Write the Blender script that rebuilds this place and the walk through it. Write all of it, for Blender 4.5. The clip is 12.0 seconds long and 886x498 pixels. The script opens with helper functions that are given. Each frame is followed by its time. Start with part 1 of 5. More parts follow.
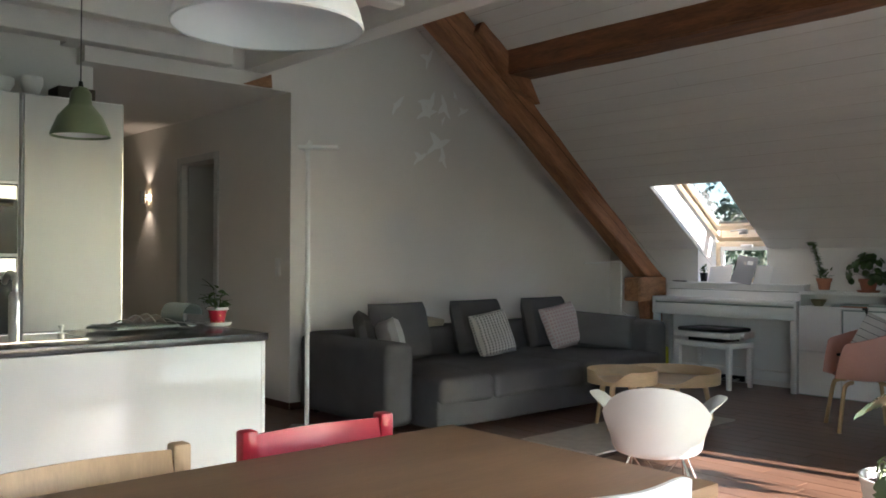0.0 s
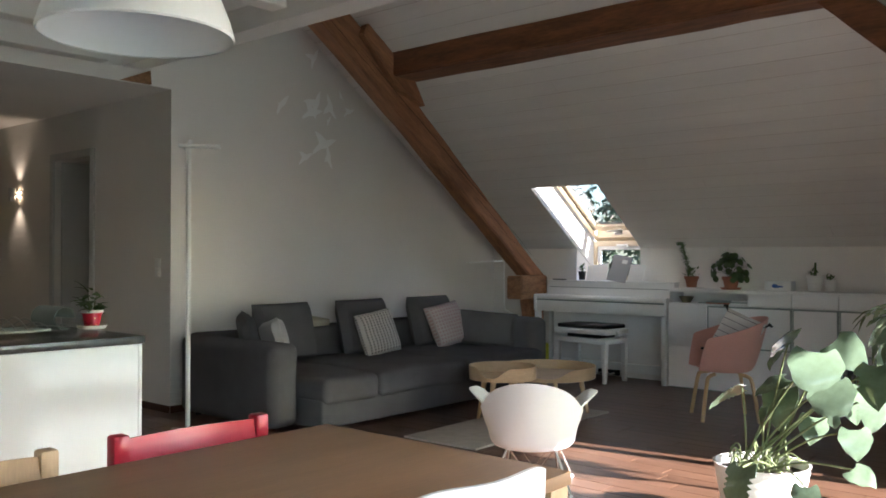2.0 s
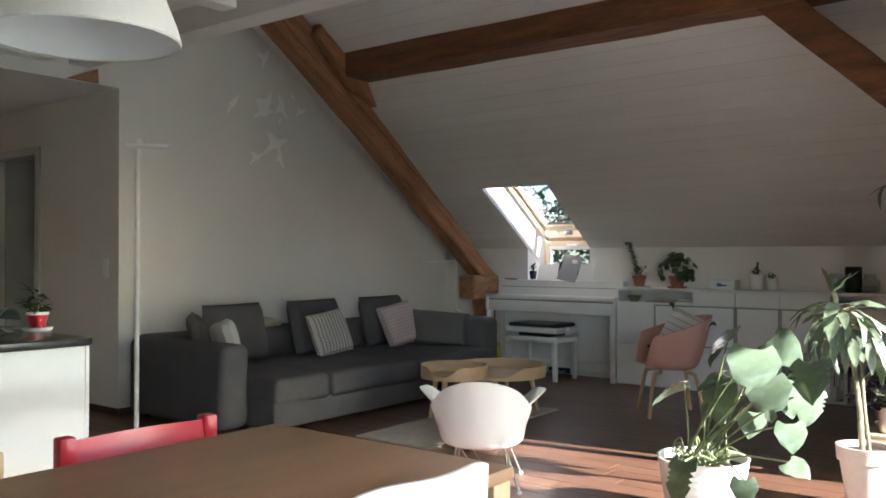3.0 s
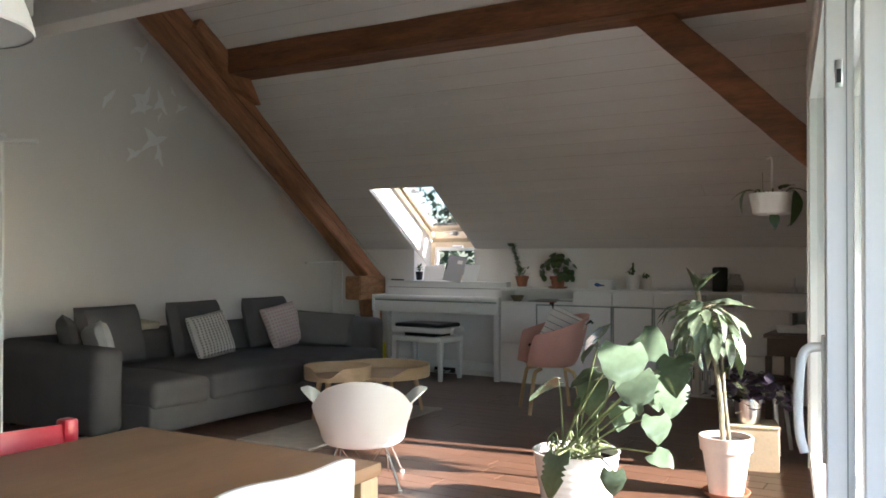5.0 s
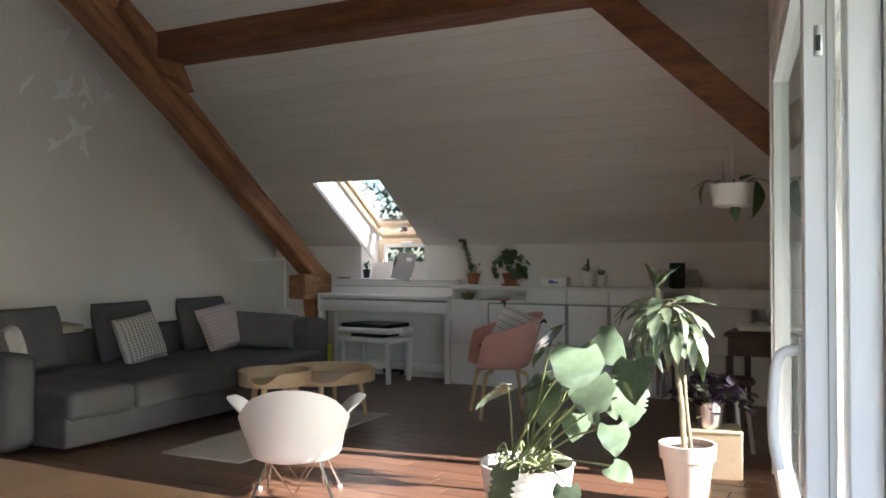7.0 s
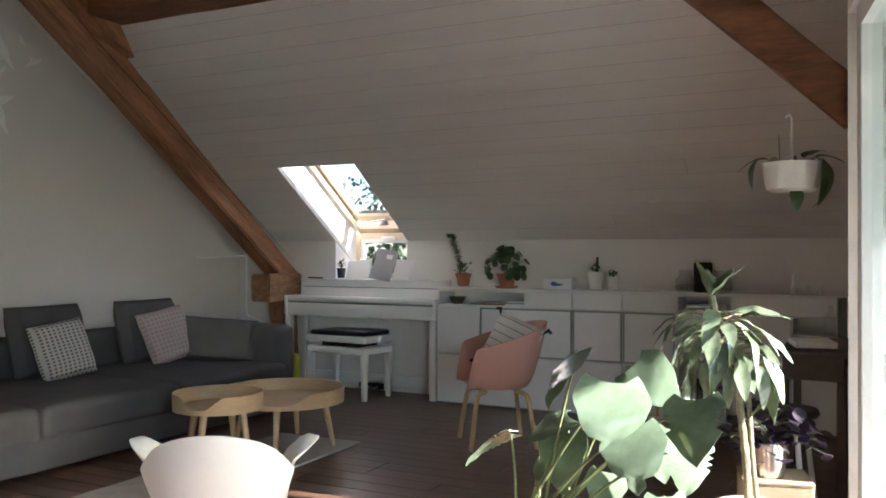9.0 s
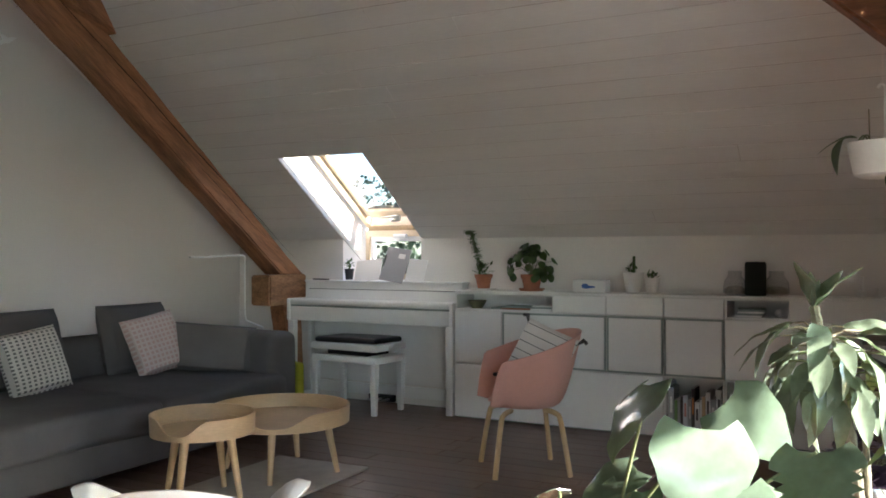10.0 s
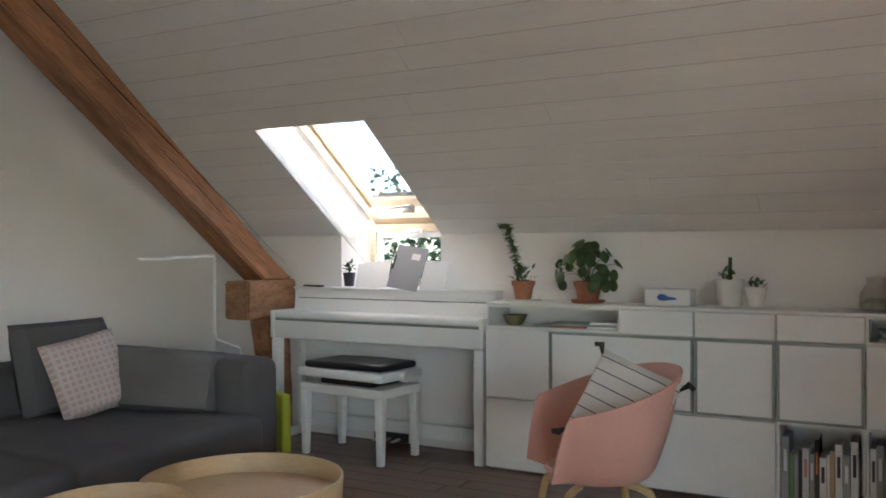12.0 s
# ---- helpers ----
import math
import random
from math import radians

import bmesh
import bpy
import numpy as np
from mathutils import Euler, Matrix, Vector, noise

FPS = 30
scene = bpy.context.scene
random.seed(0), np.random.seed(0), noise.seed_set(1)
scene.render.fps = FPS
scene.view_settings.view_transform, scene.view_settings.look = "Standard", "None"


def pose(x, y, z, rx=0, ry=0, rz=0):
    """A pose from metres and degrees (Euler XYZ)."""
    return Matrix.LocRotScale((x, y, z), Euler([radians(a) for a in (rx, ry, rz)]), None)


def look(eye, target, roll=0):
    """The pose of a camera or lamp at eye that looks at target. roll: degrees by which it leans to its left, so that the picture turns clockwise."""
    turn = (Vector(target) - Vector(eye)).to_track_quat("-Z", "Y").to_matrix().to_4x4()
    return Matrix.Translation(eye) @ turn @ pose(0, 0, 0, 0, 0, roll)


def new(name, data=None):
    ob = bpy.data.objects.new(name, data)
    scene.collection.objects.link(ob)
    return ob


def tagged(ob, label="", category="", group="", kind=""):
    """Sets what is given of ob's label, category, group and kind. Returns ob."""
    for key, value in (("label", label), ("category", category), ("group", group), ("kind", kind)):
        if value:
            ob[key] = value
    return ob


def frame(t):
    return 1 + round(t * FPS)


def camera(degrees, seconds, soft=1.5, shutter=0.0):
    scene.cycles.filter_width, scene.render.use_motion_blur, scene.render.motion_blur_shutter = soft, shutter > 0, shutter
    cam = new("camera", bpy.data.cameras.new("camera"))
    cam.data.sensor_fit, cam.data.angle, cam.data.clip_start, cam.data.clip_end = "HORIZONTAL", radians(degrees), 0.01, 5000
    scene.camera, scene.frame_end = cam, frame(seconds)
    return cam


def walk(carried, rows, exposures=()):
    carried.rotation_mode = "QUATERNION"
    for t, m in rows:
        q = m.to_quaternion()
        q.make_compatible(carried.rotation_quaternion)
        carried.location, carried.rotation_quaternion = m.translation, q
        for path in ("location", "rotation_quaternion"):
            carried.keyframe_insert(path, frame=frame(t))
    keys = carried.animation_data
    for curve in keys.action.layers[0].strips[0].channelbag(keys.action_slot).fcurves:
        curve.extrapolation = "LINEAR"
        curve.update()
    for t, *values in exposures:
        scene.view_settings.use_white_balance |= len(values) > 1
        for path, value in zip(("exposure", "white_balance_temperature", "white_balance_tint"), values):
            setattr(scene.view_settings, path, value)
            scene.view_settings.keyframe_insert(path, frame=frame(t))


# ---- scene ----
cam = camera(55.0, 12.0, soft=1.7)
walk(cam, [
    (0.0, look((5.995, -3.693, 1.231), (4.505, -2.36, 1.254), 0.2)),
    (0.5, look((6.018, -3.696, 1.236), (4.57, -2.317, 1.259), 0.1)),
    (1.0, look((6.041, -3.7, 1.24), (4.638, -2.275, 1.262), 0.2)),
    (1.5, look((6.065, -3.707, 1.244), (4.71, -2.236, 1.265), 0.1)),
    (2.0, look((6.089, -3.718, 1.247), (4.781, -2.205, 1.266), 0.1)),
    (2.5, look((6.113, -3.731, 1.25), (4.849, -2.181, 1.269), 0.1)),
    (3.0, look((6.136, -3.742, 1.252), (4.911, -2.161, 1.27), -0.0)),
    (3.5, look((6.157, -3.745, 1.251), (4.982, -2.127, 1.27), -0.0)),
    (5.5, look((6.195, -3.706, 1.242), (5.222, -1.959, 1.262), -0.1)),
    (6.0, look((6.185, -3.65, 1.239), (5.24, -1.887, 1.257), -0.3)),
    (6.5, look((6.148, -3.536, 1.235), (5.219, -1.765, 1.254), -0.2)),
    (7.0, look((6.074, -3.355, 1.231), (5.149, -1.583, 1.248), -0.2)),
    (9.0, look((5.593, -2.349, 1.215), (4.688, -0.565, 1.23), 0.1)),
    (9.5, look((5.437, -2.062, 1.214), (4.514, -0.288, 1.229), 0.0)),
    (10.0, look((5.258, -1.751, 1.215), (4.324, 0.017, 1.228), -0.0)),
    (10.5, look((5.067, -1.428, 1.219), (4.119, 0.332, 1.235), 0.0)),
    (11.0, look((4.87, -1.104, 1.225), (3.914, 0.653, 1.235), 0.0)),
    (11.5, look((4.669, -0.784, 1.232), (3.71, 0.972, 1.238), -0.1)),
    (12.0, look((4.466, -0.466, 1.24), (3.512, 1.291, 1.244), -0.1)),
], exposures=[(0.0, 3.50, 5950.0, 17.5), (3.5, 3.62, 5980.0, 17.5), (6.5, 3.50, 6150.0, 19.5), (9.0, 3.80, 6050.0, 19.0), (10.5, 4.13, 6050.0, 18.0), (12.0, 4.40, 6050.0, 18.0)])

# ---- daylight ----
SUN_EL, SUN_AZ = 25.0, -8.0  # height, and degrees from +x towards -y
world = bpy.data.worlds.new("world")
scene.world = world
world.use_nodes = True
wn = world.node_tree.nodes
sky = wn.new("ShaderNodeTexSky")
sky.sky_type, sky.sun_disc = "NISHITA", False
sky.sun_elevation, sky.sun_rotation = radians(SUN_EL), radians(90 + SUN_AZ)
wn["Background"].inputs["Strength"].default_value = 0.15
world.node_tree.links.new(sky.outputs[0], wn["Background"].inputs["Color"])
sun_to = Vector((math.cos(radians(SUN_EL)) * math.cos(radians(SUN_AZ)), -math.cos(radians(SUN_EL)) * math.sin(radians(SUN_AZ)), math.sin(radians(SUN_EL))))
sun = new("sun", bpy.data.lights.new("sun", "SUN"))
sun.data.energy, sun.data.angle, sun.data.color = 3.1, radians(0.6), (1.0, 0.94, 0.84)
sun.matrix_world = look(sun_to * 20, (0, 0, 0))


# ---- materials ----
def mat(name, base, rough=0.5, metal=0.0, var=0.12, size=6.0, bump=0.05, fine=60.0, stretch=(1, 1, 1), coat=0.0, trans=0.0, rand=0.0, spec=0.5, ior=1.45, turn=0):
    m = bpy.data.materials.new(name)
    m.use_nodes = True
    nt = m.node_tree
    b = nt.nodes["Principled BSDF"]
    tc = nt.nodes.new("ShaderNodeTexCoord")
    mp = nt.nodes.new("ShaderNodeMapping")
    mp.vector_type = "TEXTURE"
    mp.inputs["Scale"].default_value = [1 / k for k in stretch]
    mp.inputs["Rotation"].default_value = (radians(turn), 0, 0)
    nt.links.new(tc.outputs["Object"], mp.inputs["Vector"])
    n1 = nt.nodes.new("ShaderNodeTexNoise")
    n1.inputs["Scale"].default_value, n1.inputs["Detail"].default_value = size, 4
    n2 = nt.nodes.new("ShaderNodeTexNoise")
    n2.inputs["Scale"].default_value, n2.inputs["Detail"].default_value = fine, 3
    for n in (n1, n2):
        nt.links.new(mp.outputs[0], n.inputs["Vector"])
    mul = nt.nodes.new("ShaderNodeMath")
    mul.operation = "MULTIPLY_ADD"
    nt.links.new(n1.outputs[0], mul.inputs[0])
    mul.inputs[1].default_value = 0.6
    m2 = nt.nodes.new("ShaderNodeMath")
    m2.operation = "MULTIPLY"
    nt.links.new(n2.outputs[0], m2.inputs[0])
    m2.inputs[1].default_value = 0.4
    nt.links.new(m2.outputs[0], mul.inputs[2])
    last = mul
    if rand:
        oi = nt.nodes.new("ShaderNodeObjectInfo")
        m3 = nt.nodes.new("ShaderNodeMath")
        m3.operation = "MULTIPLY_ADD"
        nt.links.new(oi.outputs["Random"], m3.inputs[0])
        m3.inputs[1].default_value = rand
        nt.links.new(mul.outputs[0], m3.inputs[2])
        m4 = nt.nodes.new("ShaderNodeMath")
        m4.operation = "SUBTRACT"
        nt.links.new(m3.outputs[0], m4.inputs[0])
        m4.inputs[1].default_value = rand / 2
        last = m4
    ramp = nt.nodes.new("ShaderNodeValToRGB")
    lo, hi = [max(0, c * (1 - var)) for c in base], [min(1, c * (1 + var)) for c in base]
    ramp.color_ramp.elements[0].position, ramp.color_ramp.elements[0].color = 0.3, (*lo, 1)
    ramp.color_ramp.elements[1].position, ramp.color_ramp.elements[1].color = 0.7, (*hi, 1)
    nt.links.new(last.outputs[0], ramp.inputs[0])
    nt.links.new(ramp.outputs[0], b.inputs["Base Color"])
    b.inputs["Roughness"].default_value, b.inputs["Metallic"].default_value = rough, metal
    b.inputs["Coat Weight"].default_value, b.inputs["Transmission Weight"].default_value = coat, trans
    b.inputs["Coat Roughness"].default_value = 0.05
    b.inputs["Specular IOR Level"].default_value, b.inputs["IOR"].default_value = spec, ior
    if bump:
        bp = nt.nodes.new("ShaderNodeBump")
        bp.inputs["Strength"].default_value, bp.inputs["Distance"].default_value = bump, 0.01
        nt.links.new(mul.outputs[0], bp.inputs["Height"])
        nt.links.new(bp.outputs[0], b.inputs["Normal"])
    return m


def glow(name, colour, strength):
    m = bpy.data.materials.new(name)
    m.use_nodes = True
    b = m.node_tree.nodes["Principled BSDF"]
    b.inputs["Base Color"].default_value = (*colour, 1)
    b.inputs["Emission Color"].default_value, b.inputs["Emission Strength"].default_value = (*colour, 1), strength
    return m


def leafy(name, base, trans=0.35, rough=0.4, var=0.3):
    m = mat(name, base, rough, 0, var, 5, 0.1, 40, rand=0.35, coat=0.3)
    nt = m.node_tree
    tl = nt.nodes.new("ShaderNodeBsdfTranslucent")
    tl.inputs["Color"].default_value = (base[0] * 2.6, base[1] * 2.3, base[2] * 1.2, 1)
    mx = nt.nodes.new("ShaderNodeMixShader")
    mx.inputs[0].default_value = trans
    nt.links.new(nt.nodes["Principled BSDF"].outputs[0], mx.inputs[1])
    nt.links.new(tl.outputs[0], mx.inputs[2])
    nt.links.new(mx.outputs[0], nt.nodes["Material Output"].inputs["Surface"])
    return m


def clear_glass(name, tint=(0.92, 0.96, 0.95), rough=0.0):
    m = bpy.data.materials.new(name)
    m.use_nodes = True
    nt = m.node_tree
    tr, gl = nt.nodes.new("ShaderNodeBsdfTransparent"), nt.nodes.new("ShaderNodeBsdfGlossy")
    tr.inputs[0].default_value = (*tint, 1)
    gl.inputs["Roughness"].default_value = rough
    lw, mx = nt.nodes.new("ShaderNodeLayerWeight"), nt.nodes.new("ShaderNodeMixShader")
    lw.inputs[0].default_value = 0.5
    pw, ad = nt.nodes.new("ShaderNodeMath"), nt.nodes.new("ShaderNodeMath")
    pw.operation, ad.operation = "POWER", "MULTIPLY_ADD"
    pw.inputs[1].default_value, ad.inputs[1].default_value, ad.inputs[2].default_value = 4.0, 0.9, 0.04
    nt.links.new(lw.outputs["Facing"], pw.inputs[0])
    nt.links.new(pw.outputs[0], ad.inputs[0])
    nt.links.new(ad.outputs[0], mx.inputs[0])
    nt.links.new(tr.outputs[0], mx.inputs[1])
    nt.links.new(gl.outputs[0], mx.inputs[2])
    nt.links.new(mx.outputs[0], nt.nodes["Material Output"].inputs["Surface"])
    return m


PLASTER = mat("wall_paint", (0.78, 0.75, 0.71), 0.85, var=0.04, size=1.5, bump=0.08, fine=90)
BOARD = mat("painted_boards", (0.78, 0.755, 0.72), 0.6, var=0.06, size=2, bump=0.06, fine=40, stretch=(0.3, 3, 3))
WHITE = mat("white_lacquer", (0.80, 0.80, 0.78), 0.35, var=0.03, size=3, bump=0.01)
WHITE_MATT = mat("white_melamine", (0.80, 0.795, 0.775), 0.5, var=0.03, size=3, bump=0.015)
SATIN = mat("white_satin_front", (0.64, 0.64, 0.62), 0.32, var=0.02, size=2, bump=0.006, fine=8)
GLOSS = mat("white_gloss_front", (0.72, 0.72, 0.70), 0.06, var=0.02, size=2, bump=0.006, fine=8, coat=0.5)
BEAM = mat("old_beam_wood", (0.31, 0.145, 0.07), 0.6, var=0.55, size=5, bump=0.5, fine=24, stretch=(3, 0.4, 3), turn=-33)
BEAM_X = mat("old_beam_wood_along", (0.20, 0.082, 0.036), 0.6, var=0.55, size=5, bump=0.5, fine=24, stretch=(0.5, 3, 3))
BEAM_RAW = mat("raw_beam_end", (0.32, 0.17, 0.085), 0.7, var=0.5, size=7, bump=0.6, fine=30, stretch=(2, 1, 3))
OAK = mat("oak_table", (0.31, 0.18, 0.09), 0.42, var=0.16, size=3, bump=0.05, fine=30, stretch=(4, 0.4, 4))
OAK_LEG = mat("pale_oak", (0.52, 0.36, 0.19), 0.45, var=0.15, size=6, bump=0.05, fine=40, stretch=(4, 4, 0.6))
ASH = mat("pale_ash_ply", (0.56, 0.40, 0.23), 0.45, var=0.12, size=5, bump=0.04, fine=40, stretch=(1, 1, 4))
FLOOR = mat("brown_parquet", (0.125, 0.066, 0.041), 0.31, var=0.3, size=4, bump=0.05, fine=30, stretch=(0.5, 5, 5), rand=0.25, coat=0.08)
SCREED = mat("floor_joint", (0.02, 0.012, 0.009), 0.8)
SOFA = mat("dark_grey_wool", (0.110, 0.108, 0.107), 0.95, var=0.18, size=4, bump=0.35, fine=260, spec=0.2)
SOFA_LIGHT = mat("mid_grey_wool", (0.145, 0.142, 0.138), 0.95, var=0.18, size=4, bump=0.35, fine=260, spec=0.2)
RUG = mat("cream_wool_rug", (0.50, 0.47, 0.43), 0.95, var=0.14, size=12, bump=0.6, fine=160)
STONE = mat("dark_granite", (0.03, 0.031, 0.032), 0.22, var=0.5, size=30, bump=0.02, fine=220)
STEEL = mat("brushed_steel", (0.55, 0.55, 0.54), 0.28, 1.0, var=0.08, size=8)
CHROME = mat("chrome_wire", (0.75, 0.75, 0.74), 0.12, 1.0, var=0.03)
BLACK = mat("black_plastic", (0.012, 0.012, 0.013), 0.4, var=0.2)
SHELL = mat("white_moulded_shell", (0.82, 0.81, 0.77), 0.32, var=0.02, bump=0.01)
PINK = mat("dusty_pink_shell", (0.60, 0.33, 0.27), 0.6, var=0.05, size=5, bump=0.03)
RED = mat("red_paint", (0.42, 0.012, 0.028), 0.32, var=0.1, size=8, bump=0.03)
GREEN = mat("sage_enamel", (0.17, 0.21, 0.13), 0.35, var=0.06)
TERRA = mat("terracotta", (0.33, 0.13, 0.07), 0.8, var=0.2, size=12, bump=0.15)
CERAMIC = mat("white_ceramic", (0.78, 0.765, 0.73), 0.4, var=0.05, size=6, bump=0.03)
BLUSH = mat("blush_clay", (0.66, 0.52, 0.44), 0.75, var=0.08, size=8, bump=0.06)
SOIL = mat("potting_soil", (0.03, 0.02, 0.014), 0.95, var=0.5, size=40, bump=0.9, fine=120)
LEAF = leafy("monstera_leaf", (0.125, 0.178, 0.112), 0.12, 0.26)
LEAF2 = leafy("spurge_leaf", (0.15, 0.195, 0.125), 0.16, 0.24)
LEAF3 = leafy("small_leaf", (0.05, 0.10, 0.03), 0.25)
PURPLE = leafy("purple_leaf", (0.035, 0.022, 0.045), 0.2)
STEM = mat("green_stem", (0.13, 0.16, 0.065), 0.6, var=0.25, size=10)
TRUNK = mat("knobbly_trunk", (0.22, 0.20, 0.13), 0.8, var=0.35, size=25, bump=0.6, fine=80)
PANE = clear_glass("window_pane")
ROOF_PANE = clear_glass("roof_window_pane", (0.42, 0.45, 0.46))
JAR = clear_glass("jar_glass", (0.96, 0.97, 0.97))
PINE = mat("varnished_pine", (0.62, 0.50, 0.34), 0.4, var=0.15, size=5, bump=0.06, fine=40, stretch=(1, 3, 3))
GREY_TRIM = mat("grey_edge", (0.27, 0.315, 0.29), 0.5, var=0.05)
ASPHALT = mat("ground_grass", (0.06, 0.09, 0.035), 0.95, var=0.4, size=0.6, fine=8)
TREE = mat("tree_foliage", (0.055, 0.085, 0.035), 0.8, var=0.4, size=2, fine=12)


# ---- building blocks ----
def box(bm, x0, x1, y0, y1, z0, z1, bev=0.0, seg=2):
    vs = [bm.verts.new((x, y, z)) for z in (z0, z1) for y in (y0, y1) for x in (x0, x1)]
    fs = [bm.faces.new([vs[i] for i in q]) for q in ((0, 2, 3, 1), (4, 5, 7, 6), (0, 1, 5, 4), (2, 6, 7, 3), (0, 4, 6, 2), (1, 3, 7, 5))]
    if bev:
        es = list({e for f in fs for e in f.edges})
        bmesh.ops.bevel(bm, geom=es, offset=bev, segments=seg, affect="EDGES", profile=0.5)
    return bm


def abox(*a, **k):
    return box(bmesh.new(), *a, **k)


def prism(bm, poly, lo, hi, axis="x"):
    """A polygon of two coordinates, drawn out along an axis."""
    def p(u, v, w):
        return {"x": (w, u, v), "y": (u, w, v), "z": (u, v, w)}[axis]
    a, b = [bm.verts.new(p(u, v, lo)) for u, v in poly], [bm.verts.new(p(u, v, hi)) for u, v in poly]
    bm.faces.new(a), bm.faces.new(b[::-1])
    for i in range(len(a)):
        j = (i + 1) % len(a)
        bm.faces.new((a[j], a[i], b[i], b[j]))
    bmesh.ops.recalc_face_normals(bm, faces=bm.faces[:])
    return bm


def lathe(profile, seg=32, bm=None, at=(0, 0, 0)):
    bm = bm or bmesh.new()
    rings = []
    for r, z in profile:
        if r < 1e-5:
            rings.append([bm.verts.new((at[0], at[1], at[2] + z))])
        else:
            rings.append([bm.verts.new((at[0] + r * math.cos(2 * math.pi * i / seg), at[1] + r * math.sin(2 * math.pi * i / seg), at[2] + z)) for i in range(seg)])
    for a, b in zip(rings, rings[1:]):
        for i in range(seg):
            j = (i + 1) % seg
            q = [a[i % len(a)], a[j % len(a)], b[j % len(b)], b[i % len(b)]]
            q = list(dict.fromkeys(q))
            if len(q) > 2:
                bm.faces.new(q)
    return bm


def tube(points, radius, seg=8, bm=None, caps=True):
    bm = bm or bmesh.new()
    pts = [Vector(p) for p in points]
    rad = radius if isinstance(radius, (list, tuple)) else [radius] * len(pts)
    rings, side = [], None
    for i, p in enumerate(pts):
        d = (pts[min(i + 1, len(pts) - 1)] - pts[max(i - 1, 0)]).normalized()
        if side is None:
            side = d.orthogonal().normalized()
        side = (side - d * side.dot(d)).normalized()
        up = d.cross(side)
        rings.append([bm.verts.new(p + rad[i] * (math.cos(2 * math.pi * k / seg) * side + math.sin(2 * math.pi * k / seg) * up)) for k in range(seg)])
    for a, b in zip(rings, rings[1:]):
        for k in range(seg):
            j = (k + 1) % seg
            bm.faces.new((a[k], a[j], b[j], b[k]))
    if caps:
        bm.faces.new(rings[0][::-1]), bm.faces.new(rings[-1])
    return bm


def bend(points, steps=6):
    """A smooth line through a few points."""
    pts = [Vector(p) for p in points]
    out = []
    for i in range(len(pts) - 1):
        p0, p1, p2, p3 = pts[max(i - 1, 0)], pts[i], pts[i + 1], pts[min(i + 2, len(pts) - 1)]
        for s in range(steps):
            t = s / steps
            out.append(0.5 * ((2 * p1) + (p2 - p0) * t + (2 * p0 - 5 * p1 + 4 * p2 - p3) * t * t + (3 * p1 - p0 - 3 * p2 + p3) * t ** 3))
    return out + [pts[-1]]


def sheet(fn, nu, nv, thick=0.0, wrap=False):
    """A curved sheet fn(u, v), u and v from 0 to 1, with a thickness."""
    bm = bmesh.new()
    g = [[bm.verts.new(fn(i / nu, j / nv)) for j in range(nv + 1)] for i in range(nu + 1)]
    for i in range(nu):
        for j in range(nv):
            bm.faces.new((g[i][j], g[i + 1][j], g[i + 1][j + 1], g[i][j + 1]))
    if wrap:
        bmesh.ops.remove_doubles(bm, verts=bm.verts[:], dist=1e-5)
    bmesh.ops.recalc_face_normals(bm, faces=bm.faces[:])
    if thick:
        bmesh.ops.solidify(bm, geom=bm.faces[:], thickness=thick)
    return bm


def pillow(w, h, d, n=14, pinch=0.06, flat=0.35):
    """A stuffed cushion in the xz plane, w wide, h high, d thick, standing on z = 0."""
    bm = bmesh.new()
    for s in (-1, 1):
        g = []
        for i in range(n + 1):
            for j in range(n + 1):
                u, v = 2 * i / n - 1, 2 * j / n - 1
                puff = max(0.0, (1 - u ** 4) * (1 - v ** 4)) ** flat
                k = 1 - pinch * (1 - abs(u * v)) * (abs(u) ** 3 + abs(v) ** 3) / 2
                wob = 0.012 * noise.noise(Vector((u * 1.7 + w * 9, v * 1.7 + h * 5, s)))
                g.append(bm.verts.new((u * k * w / 2, s * (puff * d / 2 + wob * puff), h / 2 + v * k * h / 2)))
        for i in range(n):
            for j in range(n):
                q = [g[i * (n + 1) + j], g[(i + 1) * (n + 1) + j], g[(i + 1) * (n + 1) + j + 1], g[i * (n + 1) + j + 1]]
                bm.faces.new(q if s < 0 else q[::-1])
    bmesh.ops.remove_doubles(bm, verts=bm.verts[:], dist=1e-4)
    return bm


def mesh_of(name, bm, material, smooth=True):
    me = bpy.data.meshes.new(name)
    bm.normal_update()
    bm.to_mesh(me)
    bm.free()
    me.materials.append(material)
    if smooth:
        me.shade_auto_smooth(angle=radians(38)) if hasattr(me, "shade_auto_smooth") else None
        for p in me.polygons:
            p.use_smooth = True
        me.set_sharp_from_angle(angle=radians(38))
    return me


def part(name, bm, material, parent, label="", m=None, smooth=True):
    ob = new(name, mesh_of(name, bm, material, smooth))
    ob.parent = parent
    if m is not None:
        ob.matrix_basis = m
    return tagged(ob, label=label)


def share(name, me, parent, m):
    ob = new(name, me)
    ob.parent = parent
    ob.matrix_basis = m
    return ob


def thing(name, m, label, category, group=""):
    ob = new(name)
    ob.empty_display_size = 0.1
    ob.matrix_basis = m
    return tagged(ob, label=label, category=category, group=group)


def solo(name, bm, material, m, label, category, group="", smooth=True):
    ob = new(name, mesh_of(name, bm, material, smooth))
    ob.matrix_basis = m
    return tagged(ob, label=label, category=category, group=group)


def built(name, bm, material, label="", category="", smooth=False):
    ob = new(name, mesh_of(name, bm, material, smooth))
    return tagged(ob, label=label, category=category, kind="structure")


# ---- the room ----
A, YK = 0.688, 4.24                       # fall of the roof, foot of the roof
ZK = 1.943 - A * (YK - 3.374)


